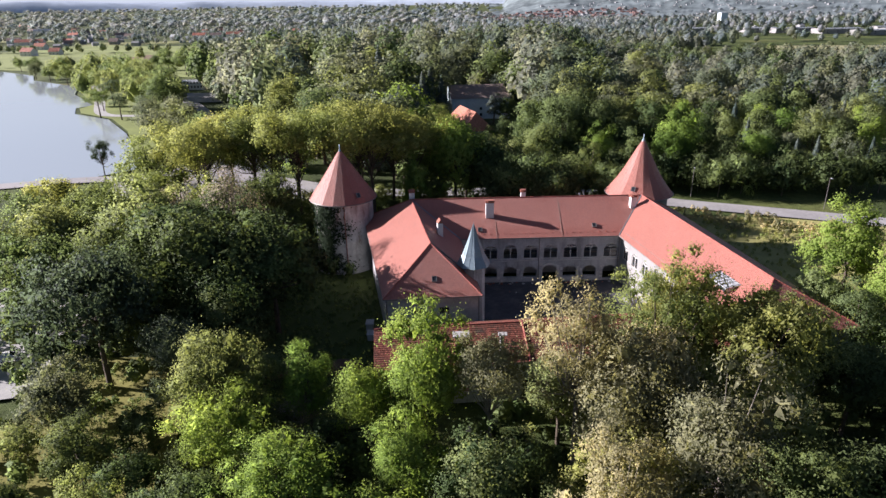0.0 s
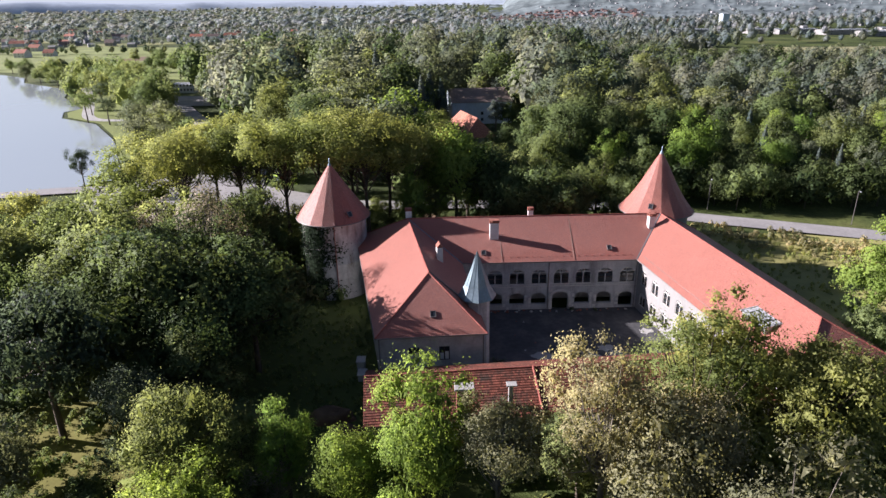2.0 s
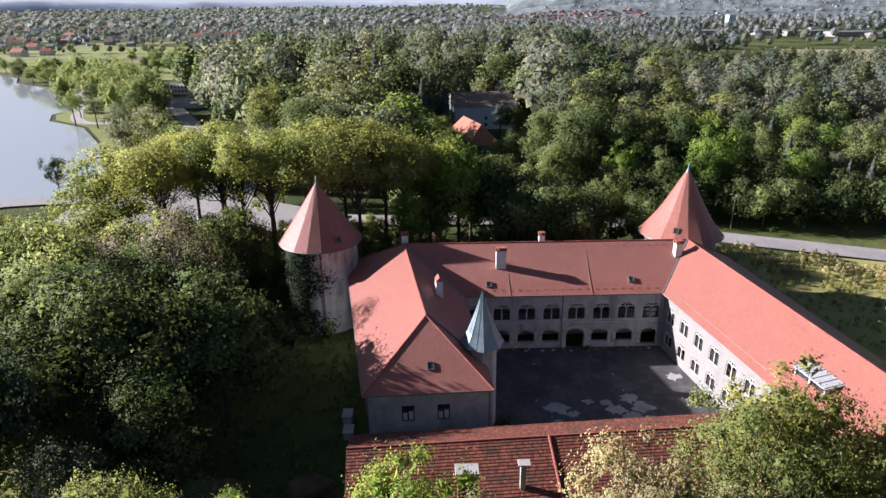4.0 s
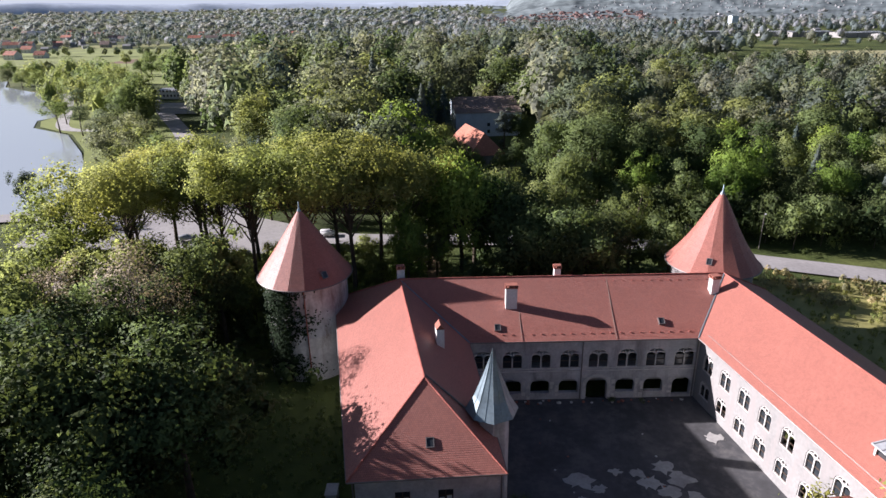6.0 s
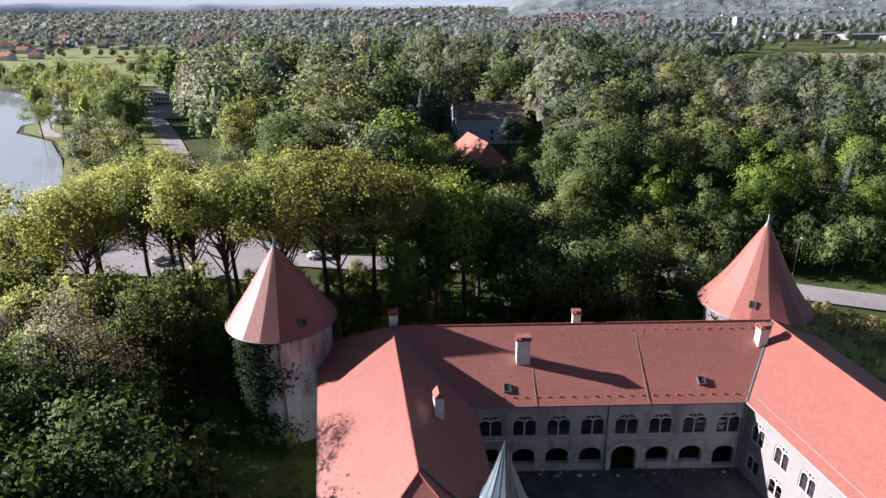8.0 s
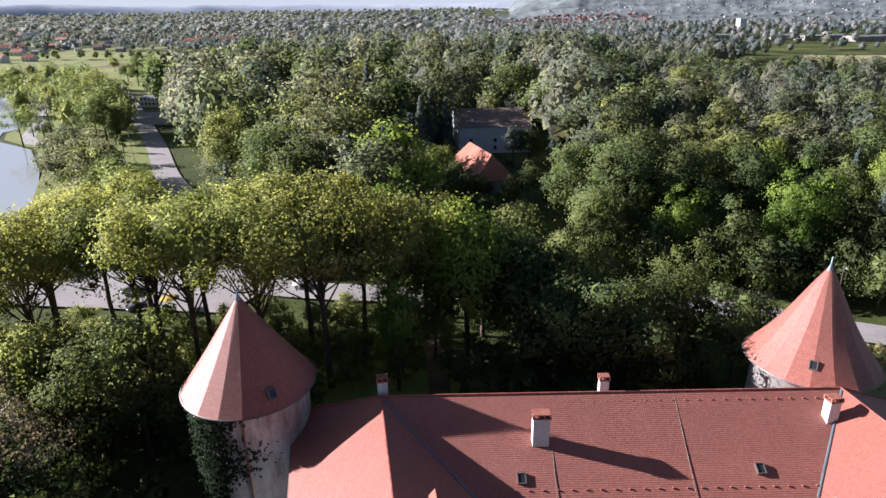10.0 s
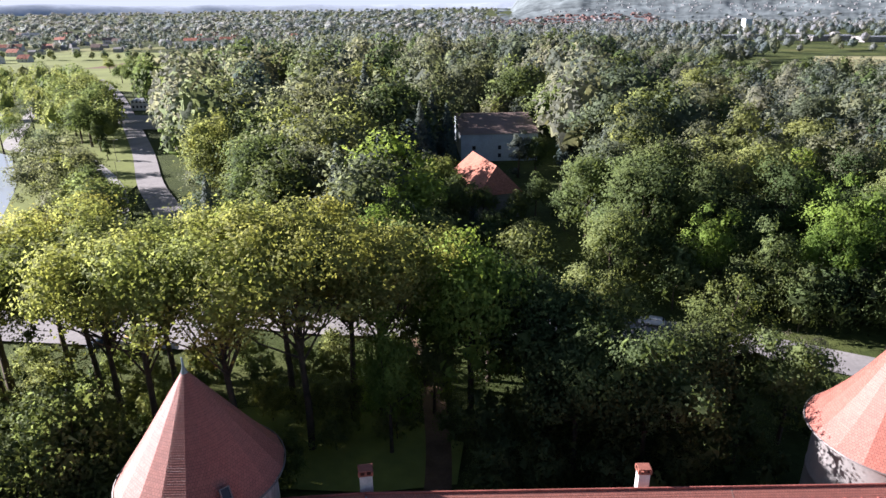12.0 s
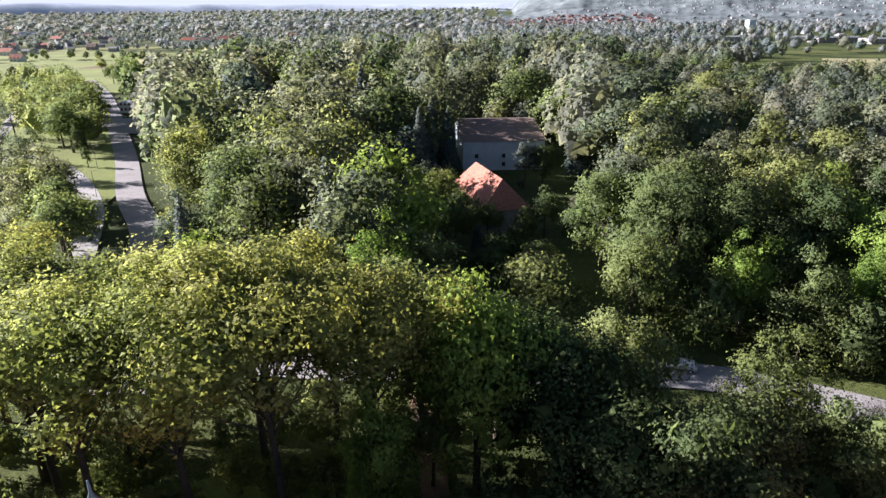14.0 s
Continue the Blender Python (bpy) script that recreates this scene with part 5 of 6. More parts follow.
for cx, cy, n, sx, sy in ((-600, 900, 4, 120, 60), (-430, 1200, 8, 160, 60), (-640, 1350, 10, 220, 120), (-950, 1550, 12, 300, 200)):
    for i in range(n):
        house(cx + vr.uniform(-sx, sx), cy + vr.uniform(-sy, sy), vr.uniform(10, 14), vr.uniform(8, 10), vr.uniform(3.2, 5.6), vr.uniform(7.5, 9.5), vr.uniform(-40, 60),
              PLASTER_WHITE, ORANGE_ROOF if vr.random() < 0.6 else BROWN_ROOF, VILLAGE[0] + " with pale walls", "house", "village houses", 0, 2)
for x, y in ((464, 895), (500, 872), (545, 830), (560, 770), (610, 800), (640, 860), (700, 790), (400, 930), (360, 960), (720, 880)):
    house(x, y, vr.uniform(40, 66), vr.uniform(20, 30), 6, 7.2, vr.uniform(-8, 8), PLASTER_WHITE, METAL_ROOF,
          "long white industrial hall on the plain", "warehouse", "industrial halls", 0, 4)
for i in range(46):
    house(vr.uniform(40, 520), vr.uniform(1350, 1900), vr.uniform(10, 16), vr.uniform(8, 11), vr.uniform(4, 7), vr.uniform(8.5, 11), vr.uniform(-40, 60),
          PLASTER_WHITE, ORANGE_ROOF if vr.random() < 0.75 else METAL_ROOF, "red-roofed town house among trees", "house", "town houses", 0, 2)


def scattered_houses(name, label, n, az, dist, size, mat, seed):
    """Far small houses as gabled blocks in one mesh."""
    r = random.Random(seed)
    bm = bmesh.new()
    for i in range(n):
        a, d = r.uniform(*az), r.uniform(*dist)
        x, y = math.sin(radians(a)) * d - 32, math.cos(radians(a)) * d - 60
        z = mountain_height(a, d) - 1 if d > 1850 and a > 5 else float(land_rise(x, y))
        w, dd, h = r.uniform(*size), r.uniform(*size) * 0.8, r.uniform(2.5, 5)
        m = pose(x, y, z, 0, 0, r.uniform(0, 90))
        v = [bm.verts.new(m @ Vector(p)) for p in ((-w, -dd, -4), (w, -dd, -4), (w, dd, -4), (-w, dd, -4), (-w, -dd, h), (w, -dd, h), (w, dd, h), (-w, dd, h), (-w, 0, h + 2), (w, 0, h + 2))]
        for f in ((0, 1, 5, 4), (2, 3, 7, 6), (1, 2, 6, 9, 5), (3, 0, 4, 8, 7), (4, 5, 9, 8), (6, 7, 8, 9)):
            bm.faces.new([v[k] for k in f])
    ob = part(name, bm, mat)
    return tagged(ob, label, "houses", "", "stuff")


scattered_houses("far_houses", "pale houses strewn over the mountain foot", 900, (13, 42), (2300, 4000), (1.4, 3.0), FAR_WALL, 1)
scattered_houses("far_houses", "red roofs of the distant town", 420, (3.5, 18), (1450, 2300), (4, 8), FAR_ROOF, 2)
scattered_houses("far_houses", "white blocks of the distant town", 120, (3, 34), (1100, 2600), (3, 7), FAR_WALL, 4)
scattered_houses("far_houses", "pale village houses among far trees", 200, (-42, -8), (1000, 2300), (3, 6), FAR_WALL, 5)

# more trees round the pond and along the avenue
for x, y, h, k, l in ((-168, 214, 20, "round", "mid"), (-196, 250, 17, "wide", "mid"), (-204, 268, 18, "round", "mid"), (-214, 288, 17, "round", "dark"), (-228, 300, 18, "wide", "mid"),
                      (-120, 108, 13, "round", "grey"), (-128, 126, 15, "wide", "mid"), (-140, 150, 14, "round", "grey"), (-290, 350, 14, "wide", "mid"), (-318, 378, 12, "round", "mid"),
                      (-340, 398, 13, "round", "grey"), (-365, 440, 14, "wide", "mid"), (-395, 470, 12, "round", "mid"), (-246, 420, 18, "round", "mid"), (-228, 408, 20, "wide", "mid"),
                      (-205, 400, 24, "column", "grey"), (-268, 452, 15, "round", "mid"), (-290, 520, 14, "wide", "mid"), (-320, 540, 13, "round", "mid"), (-210, 440, 16, "round", "mid")):
    tree(x, y, h, k, l, 2, ("park trees by the pond", "on the park lawn by the pond"), 1.15)
for x, y, h, k, l in ((-126, 127, 17, "wide", "grey"), (-134, 140, 16, "round", "grey"), (-106, 100, 17, "round", "mid"), (-136, 128, 15, "round", "grey"), (-146, 146, 16, "wide", "grey"), (-115, 112, 14, "round", "mid"),
                      (-188, 262, 19, "wide", "mid"), (-200, 276, 20, "round", "mid"), (-214, 306, 20, "wide", "mid"), (-206, 292, 18, "round", "mid"), (-222, 272, 14, "airy", "grey"),
                      (-208, 244, 15, "airy", "grey"), (-158, 172, 15, "round", "grey"), (-150, 190, 8, "column", "dark"), (-158, 204, 8, "column", "dark")):
    tree(x, y, h, k, l, 2, ("park trees by the pond", "on the park lawn by the pond"), 1.15)
for x, y, h in ((-30, 178, 20), (-35, 186, 23), (-40, 180, 22), (-36, 164, 17)):
    tree(x, y, h, "conifer", "conifer", 2, PARK, 1.3)
# low trees that leave the house in view
for x, y, h, k, l in ((-24, 88, 10, "round", "dark"), (-14, 92, 9, "round", "mid"), (-25, 104, 10, "conifer", "conifer"), (-15, 108, 9, "round", "dark"), (-9, 118, 11, "round", "mid"),
                      (-8.5, 158, 15, "column", "conifer"), (-22, 116, 9, "round", "mid"), (-3, 160, 13, "round", "dark"), (-20, 98, 9, "wide", "dark")):
    tree(x, y, h, k, l, 2, PARK, 1.1)
# dense growth west of the castle and before it
for x, y, h, k, l in ((-72, -53, 10, "round", "dark"), (-65, -57, 9, "wide", "dark"), (-76, -60, 9, "round", "dark"), (-58, -61, 9, "wide", "mid"),
                      (-69, -46, 7, "bush", "dark"), (-82, -47, 6, "bush", "mid"), (-54, -47, 9, "bush", "dark"), (-46, -52, 8, "bush", "dark"), (-61, -53, 7, "bush", "dark")):
    tree(x, y, h, k, l, 1, FRONT, 1.0)
tree(-133.5, 79.5, 14.0, "airy", "ivy", 1, ("park trees by the pond", "leaning over the pond"), 0.8)
WILD = ("thicket trees", "in the thicket near the castle")
for x, y, h, k, l, wd in (
        (-57, -36, 8, "round", "mid", 1.2), (-69, -30, 11, "round", "dark", 1.1), 
        (-77, -22, 19, "round", "dark", 1.1), (-87, -12, 18, "round", "dark", 1.1), (-75, -4, 18, "round", "dark", 1.1), (-101, -2, 19, "round", "mid", 1.1),
        (-93, 24, 19, "round", "yellow", 1.1), (-80, 19, 18, "wide", "mid", 1.0), (-70, 14, 17, "round", "dark", 1.0), (-64, -26, 17, "round", "dark", 1.0),
        (-112, 10, 17, "round", "mid", 1.0), (-50, -46, 8, "airy", "dry", 1.2)):
    tree(x, y, h, k, l, 1, WILD, wd)
# low dark trees to the east again carry shade as leaf colour
for x, y, h, k, l, wd in (
        (-20, -42, 8, "round", "mid", 1.0), (-38, -44, 9, "round", "dark", 1.0), (-29, -60, 12, "round", "mid", 1.1), (-40, -64, 10, "wide", "fresh", 1.0), (-16, -64, 13, "wide", "yellow", 1.1),
        (6, -66, 14, "wide", "dark", 1.1), (14, -46, 13, "round", "dark", 1.1), (0, -52, 15, "round", "yellow", 1.1), (24, -62, 13, "wide", "dark", 1.1), (30, -40, 17, "round", "mid", 1.2),
        (22, -34, 14, "airy", "mid", 1.1), (38, -24, 15, "round", "fresh", 1.1), (42, -38, 18, "round", "mid", 1.1), (-6, -48, 14, "round", "yellow", 1.0), (55, -28, 15, "wide", "mid", 1.0)):
    tree(x, y, h, k, l, 1, FRONT, wd)

# mostly dark leaves: shade from the taller trees is put into the colour
EDGE = ("thicket beyond the road", "in the thicket by the road")
er = random.Random(8)
spots = []
while len(spots) < 46:
    x, y = er.uniform(4, 92), er.uniform(52, 92)
    if 8.5 < seg_dist(x, y, MAINROAD) < 34 and y > 60 - 0.45 * x and all((x - a) ** 2 + (y - b) ** 2 > 30 for a, b in spots):
        spots.append((x, y))
        tree(x, y, er.uniform(8, 13), "bush", er.choice(("dark", "dark", "mid", "dark", "dark")), 2, EDGE, er.uniform(0.75, 0.95))

for x, y, h, l in ((-92, 33, 8, "yellow"), (-86, 22, 9, "mid"), (-80, 31, 8, "yellow"), (-74, 24, 9, "mid"), (-69, 30, 7, "yellow"), (-63, 22, 8, "mid"), (-60, 32, 7, "mid"), (-53, 23, 8, "mid"),
                   (-50, 27, 7, "yellow"), (-45, 31, 6, "yellow"), (-44, 37, 7, "mid"), (-38, 33, 6, "mid"), (-28, 30, 9, "mid"), (-27, 23, 8, "mid"), (-22, 31, 9, "mid"),
                   (-22, 23, 8, "mid"), (-15, 22, 8, "mid"), (-15, 32, 9, "mid"), (-7, 24, 8, "mid"), (-8, 36, 9, "mid"), (0, 27, 8, "mid"), (-72, 44, 6, "mid"), (-57, 43, 6, "mid"), (-17, 41, 9, "mid"), (-66, 46, 7, "yellow"), (-60, 49, 6, "mid"), (-52, 46, 7, "mid"), (-48, 51, 6, "mid"), (-46, 45, 7, "mid"), (-40, 49, 6, "mid"), (-54, 37, 7, "yellow"),
                   (-66, 37, 8, "yellow"), (-78, 47, 6, "yellow"), (-84, 41, 7, "mid"), (-33, 52, 7, "mid"), (-26, 53, 7, "mid"), (-90, 48, 6, "mid"), (-49, 37, 6, "mid")):
    tree(x, y, h, "bush", l, 1, ROW, 0.95)


def undergrowth(name, label, zones, n, h, mat, seed, skip=()):
    """Low shrubs and weeds as one mass, strewn over rectangles of the plan."""
    r = random.Random(seed)
    area = [(b - a) * (d - c) for a, b, c, d in zones]
    spots = []
    while len(spots) < n:
        a, b, c, d = r.choices(zones, area)[0]
        x, y = r.uniform(a, b), r.uniform(c, d)
        if seg_dist(x, y, MAINROAD) > 6 and not any(inside(x, y, q) for q in skip):
            spots.append((x, y, r.uniform(*h)))
    ob = far_wood(name, label, spots, 60, 0.26, mat, h[1] > 2.5)
    ob["category"] = "undergrowth"


CASTLE_PLOT = [(-50, -41), (20, -41), (22, 18), (-50, 19)]
SUNNY = [(-88, -54), (-66, -58), (-58, -46), (-64, -36), (-72, -26), (-86, -26)]
undergrowth("undergrowth", "dark shrubs and nettles under the trees", [(-115, -62, -75, 50), (-62, -44, -75, 16), (-44, 45, -75, -40), (-28, 18, 19, 46)], 500, (1.5, 4.5), "dark", 21, (CASTLE_PLOT, SUNNY, [(-62, -44), (-44, -40), (-46, 4), (-60, 2)]))
undergrowth("undergrowth", "green shrubs at the edge of the thicket", [(-115, -62, -75, 46), (-62, -46, -75, 16), (-28, 18, 19, 46), (16, 70, 58, 72)], 300, (1.5, 4.0), "mid", 22, (CASTLE_PLOT, [(-62, -44), (-44, -40), (-46, 4), (-60, 2)]))
undergrowth("undergrowth", "rough weeds on the bank beside the road", [(20, 34, 30, 40), (30, 46, 24, 34), (42, 62, 14, 27)], 190, (0.8, 2.0), "pale", 23, (CASTLE_PLOT,))
undergrowth("undergrowth", "tall grass tufts of the meadow", [(22, 48, -14, 32), (46, 70, -24, 20)], 800, (0.5, 1.3), "yellow", 24, (CASTLE_PLOT,))
undergrowth("undergrowth", "long grass and weeds of the clearing", [(-88, -60, -56, -26)], 260, (0.5, 1.5), "mid", 26, (CASTLE_PLOT,))

# groves round the pond and at the field's edge
GROVE = [(-235, 250), (-190, 225), (-165, 196), (-150, 200), (-172, 245), (-228, 340), (-262, 400), (-300, 440), (-330, 400), (-290, 345)]
r, tries = [], random.Random(31)
while len(r) < 46:
    x, y = tries.uniform(-340, -140), tries.uniform(190, 450)
    if inside(x, y, GROVE) and not inside(x, y, LAKE) and seg_dist(x, y, AVENUE) > 8:
        r.append((x, y, tries.uniform(9, 18)))
far_wood("woodland", "round leafy trees grouped by the pond", r, 380, 0.078, "mid", True, 0.36)
r = []
while len(r) < 240:
    x, y = tries.uniform(-760, -190), tries.uniform(430, 800)
    row = min(abs(y - (455 - 0.25 * (x + 230))), abs(y - (660 - 0.2 * (x + 230))), abs(y - (790 - 0.2 * (x + 230))), 0.5 * abs(x + 205))
    if row < 8 and seg_dist(x, y, AVENUE) > 9:
        r.append((x, y, tries.uniform(5, 13)))
far_wood("woodland", "hedges and tree rows between the fields", r, 90, 0.09, "grey", True, 0.42)

# ---- castle details ----
def bar(bm, a, b, r, n=6):
    return tube(bm, Vector(a), Vector(b), r, r, n)


def roof_point(x, y):
    """A place on the courtyard slope of the back wing, a little proud of the tiles."""
    return (x, y, ZE + (y + 0.6) * (ZR - ZE) / 9.1 + 0.09)


for x0, x1 in ((-10.4, -10.95), (-22.6, -22.9)):
    bm = bmesh.new()
    bar(bm, roof_point(x0, 8.4), roof_point(x1, -0.5), 0.025)
    part("lightning_cable", bm, BARK_PALE, castle, "pale cable laid down the tiles")
bm = bmesh.new()
box(bm, -0.08, 0.08, -0.07, 0.07, -0.08, 0.05)
vent = bpy.data.meshes.new("vent_tile")
bm.to_mesh(vent)
bm.free()
vent.materials.append(RIDGE)
for i in range(34):
    x = -37.0 + i * 1.25
    for y in (7.6,) if x < -29 else (7.6, 0.3):
        ob = new("vent_tile", vent)
        ob.parent = castle
        ob.matrix_basis = pose(*roof_point(x + (0.5 if y < 1 else 0), y))
inn = Vector((1, 0.155)).normalized()


def rw(sl, d, z):
    q = Vector(E0) + right_u * sl + inn * d
    return (q.x, q.y, z)


bm = bmesh.new()
bar(bm, rw(0.5, 0.9, ZE + 0.62), rw(36, 0.9, ZE + 0.62), 0.03)
part("lightning_cable", bm, GUTTER, castle, "thin dark cable along the eave")
for a, b in ((RA, up(IC)), (RX, up(E0))):
    bm = bmesh.new()
    bar(bm, Vector(a) + Vector((0, -0.2, 0.02)), Vector(b) + Vector((0, 0, 0.05)), 0.11)
    part("valley_flashing", bm, ZINC, castle, "grey sheet valley flashing")
bm = bmesh.new()
bar(bm, (-34.7, -15.9, 14.35), (-29.6, -18.0, 10.55), 0.1)
part("valley_flashing", bm, GUTTER, castle)

# dormer on the right wing
bm = bmesh.new()
s0, s1, d0, d1 = 24.6, 29.2, 2.2, 5.0
v = [bm.verts.new(rw(a, d, z)) for a, d, z in ((s0 - .2, d0 - .25, 11.75), (s1 + .2, d0 - .25, 11.75), (s1 + .2, d1, 12.15), (s0 - .2, d1, 12.15),
                                               (s0 - .2, d0 - .25, 11.63), (s1 + .2, d0 - .25, 11.63), (s1 + .2, d1, 12.03), (s0 - .2, d1, 12.03))]
for f in ((0, 1, 2, 3), (7, 6, 5, 4), (0, 4, 5, 1), (1, 5, 6, 2), (2, 6, 7, 3), (3, 7, 4, 0)):
    bm.faces.new([v[i] for i in f])
dormer = part("dormer", bm, METAL_ROOF, castle, "flat dormer with a pale sheet roof")
for i in range(6):
    a = s0 + (s1 - s0) * i / 5
    bm = bmesh.new()
    bar(bm, rw(a, d0 - .25, 11.79), rw(a, d1, 12.19), 0.04, 4)
    part("seam", bm, METAL_ROOF, dormer)
bm = bmesh.new()
for a0, a1 in ((s0, s0 + .25), (s1 - .25, s1), ((s0 + s1) / 2 - .1, (s0 + s1) / 2 + .1)):
    m = Matrix.Translation(rw(0, 0, 0)) @ Matrix.Rotation(math.atan2(right_u.y, right_u.x), 4, "Z")
    box(bm, a0, a1, d0, d0 + .15, 10.2, 11.65, m)
box(bm, s0, s1, d0 - .05, d0 + .15, 10.2, 10.55, m)
box(bm, s0, s1, d0, d0 + .15, 11.45, 11.66, m)
for a in (s0, s1 - .12):
    box(bm, a, a + .12, d0, d1 - .2, 10.2, 11.7, m)
part("dormer_front", bm, WHITE_PAINT, dormer)
bm = bmesh.new()
box(bm, s0 + .1, s1 - .1, d0 + .2, d0 + .24, 10.4, 11.55, m)
part("pane", bm, GLASS, dormer)

# bands, worn plaster and doorway of the arcade front
bm = bmesh.new()
box(bm, -29.7, -0.05, -0.09, 0.02, 4.28, 4.42, None, 0.02)
box(bm, -29.7, -0.05, -0.06, 0.02, 4.66, 4.74, None, 0.01)
box(bm, -29.7, -0.05, -0.14, 0.02, 8.72, 8.98, None, 0.03)
part("cornice", bm, STONE, castle, "thin plaster bands along the wall")
wr = random.Random(8)
for cx, sill, w, h, rise in back_low:
    x = -29.8 + cx
    for sx in (-1, 1):
        z = 0.0
        while z < 1.0 + h * 0.7:
            hh = wr.uniform(0.3, 0.7)
            if wr.random() < 0.55:
                a0, a1 = sorted((x + sx * (w / 2 + 0.05), x + sx * (w / 2 + wr.uniform(0.25, 0.6))))
                bm = bmesh.new()
                box(bm, a0, a1, -0.035, 0.01, z, z + hh * 0.9)
                part("plaster_patch", bm, STONE, castle)
            z += hh
bm = bmesh.new()
strip(bm, [(-29.8 + 16.95 + 1.65 * math.cos(math.pi * i / 12), 2.1 + 1.45 * math.sin(math.pi * i / 12)) for i in range(13)], 0.4, 0.16)
for sx in (-1, 1):
    box(bm, -29.8 + 16.95 + sx * 1.65 - 0.2, -29.8 + 16.95 + sx * 1.65 + 0.2, -0.08, 0.08, 0, 2.1)
bmesh.ops.translate(bm, vec=(-0.05, -0.02, 0), verts=bm.verts)
part("doorway_surround", bm, STONE, castle, "broken pale surround of the gateway")

# ivy and pipe on the west tower
irng = np.random.default_rng(4)
pts, outs = [], []
for i in range(5200):
    z = irng.uniform(0.2, 13.6)
    half = 30 + 16 * math.sin(z * 0.9) + (8 if z > 9 else 0)
    a = radians(-122 + irng.normal(0, 0.55) * half)
    r = 5.75 + abs(irng.normal(0, 0.28))
    pts.append((-51.9 + r * math.cos(a), 11.4 + r * math.sin(a), z))
    outs.append((math.cos(a), math.sin(a), 0.2))
new("ivy", leaves_mesh("ivy", leaf_quads(irng, np.array(pts), np.array(outs), 0.4), LEAF["ivy"], None, np.array(outs))).parent = castle
tagged(bpy.data.objects["ivy"], "dark ivy climbing the round tower")
for ang in (-82,):
    bm = bmesh.new()
    c, sn = math.cos(radians(ang)), math.sin(radians(ang))
    bar(bm, (-51.9 + 5.95 * c, 11.4 + 5.95 * sn, 0.1), (-51.9 + 5.95 * c, 11.4 + 5.95 * sn, 13.9), 0.09)
    part("downpipe", bm, BRICK, castle, "rusty downpipe on the tower")
bm = bmesh.new()
box(bm, -54.6, -53.7, 5.6, 6.3, 0, 2.3, None, 0.02)
part("door", bm, WOOD_DARK, castle, "small dark tower door")


def tower_hatch(cx, cy, ang, r, z, tilt):
    c, sn = math.cos(radians(ang)), math.sin(radians(ang))
    skylight(cx + r * c, cy + r * sn, z, ang + 90, tilt)


tower_hatch(-51.9, 11.4, -52, 5.75, 15.6, 55)
tower_hatch(8.2, 17.3, -120, 5.3, 13.9, 58)
# seams of the turret's roof
bm = bmesh.new()
for i in range(16):
    a = 2 * math.pi * i / 16
    k = 1.0 if i % 2 == 0 else 0.93
    P = [(tx + k * r * math.cos(a), ty + k * r * math.sin(a), z + 0.01) for r, z in ((2.66, 11.42), (1.76, 13.02), (0.86, 15.42), (0.08, 17.8))]
    for q0, q1 in zip(P, P[1:]):
        bar(bm, q0, q1, 0.016, 4)
part("roof_seams", bm, ZINC, castle)

# ---- the courtyard's clutter ----
def slab(name, x, y, r, seed, z, mat, label, cat):
    """A low slab with a ragged outline."""
    q = random.Random(seed)
    n = 17
    ring = [(x + r * q.uniform(0.4, 1.1) * math.cos(6.283 * i / n) * 1.2, y + r * q.uniform(0.4, 1.1) * math.sin(6.283 * i / n)) for i in range(n)]
    bm = bmesh.new()
    top = [bm.verts.new((a, b, z)) for a, b in ring]
    low = [bm.verts.new((a * 1.0 + (a - x) * 0.06, b + (b - y) * 0.06, 0.03)) for a, b in ring]
    bm.faces.new(top)
    for i in range(n):
        bm.faces.new((low[i], low[(i + 1) % n], top[(i + 1) % n], top[i]))
    return tagged(part(name, bm, mat), label, cat, "patches in the courtyard")


for i, (x, y, r) in enumerate(((-18.2, -15.2, 1.5), (-16.4, -16.6, 0.9), (-14.0, -14.0, 0.7), (-11.6, -14.3, 0.9), (-10.6, -15.8, 1.3), (-8.6, -13.4, 1.3), (-7.2, -15.4, 1.4),
                               (-9.0, -17.2, 1.3), (-6.6, -18.2, 1.3), (-6.3, -20.3, 0.9), (-0.6, -8.6, 1.1), (-18.6, -18.2, 0.7))):
    slab("concrete_patch", x, y, r, i, 0.1, CONCRETE, "pale broken concrete patch in dark asphalt", "patch")
rr = random.Random(14)


def rubble(x, y, r, seed):
    q = random.Random(seed)
    bm = bmesh.new()
    bmesh.ops.create_icosphere(bm, subdivisions=1, radius=r)
    for v in bm.verts:
        v.co = Vector((v.co.x * q.uniform(0.7, 1.3), v.co.y * q.uniform(0.7, 1.2), max(v.co.z, -0.3 * r) * q.uniform(0.5, 0.8))) + Vector((x, y, 0.06 + 0.2 * r))
    return tagged(part("rubble_stone", bm, STONE if q.random() < 0.6 else BRICK), "rough lump of fallen masonry by the wall", "rubble", "rubble along the courtyard wall")


for i in range(34):
    rubble(rr.uniform(-27, -1.5), rr.uniform(-1.1, -0.35), rr.uniform(0.12, 0.34), i)
for i in range(10):
    rubble(rr.uniform(-25, -8), rr.uniform(-22, -3), rr.uniform(0.08, 0.18), 60 + i)
for x, y, h in ((-25.6, -20.6, 3.4), (-3.6, -24.5, 2.6), (-1.0, -21.0, 2.0), (-11.0, -0.9, 1.1), (-7.0, -1.0, 0.9)):
    tree(x, y, h, "bush", "grey", 2, ("courtyard shrubs", "growing from cracked paving"), 0.9)

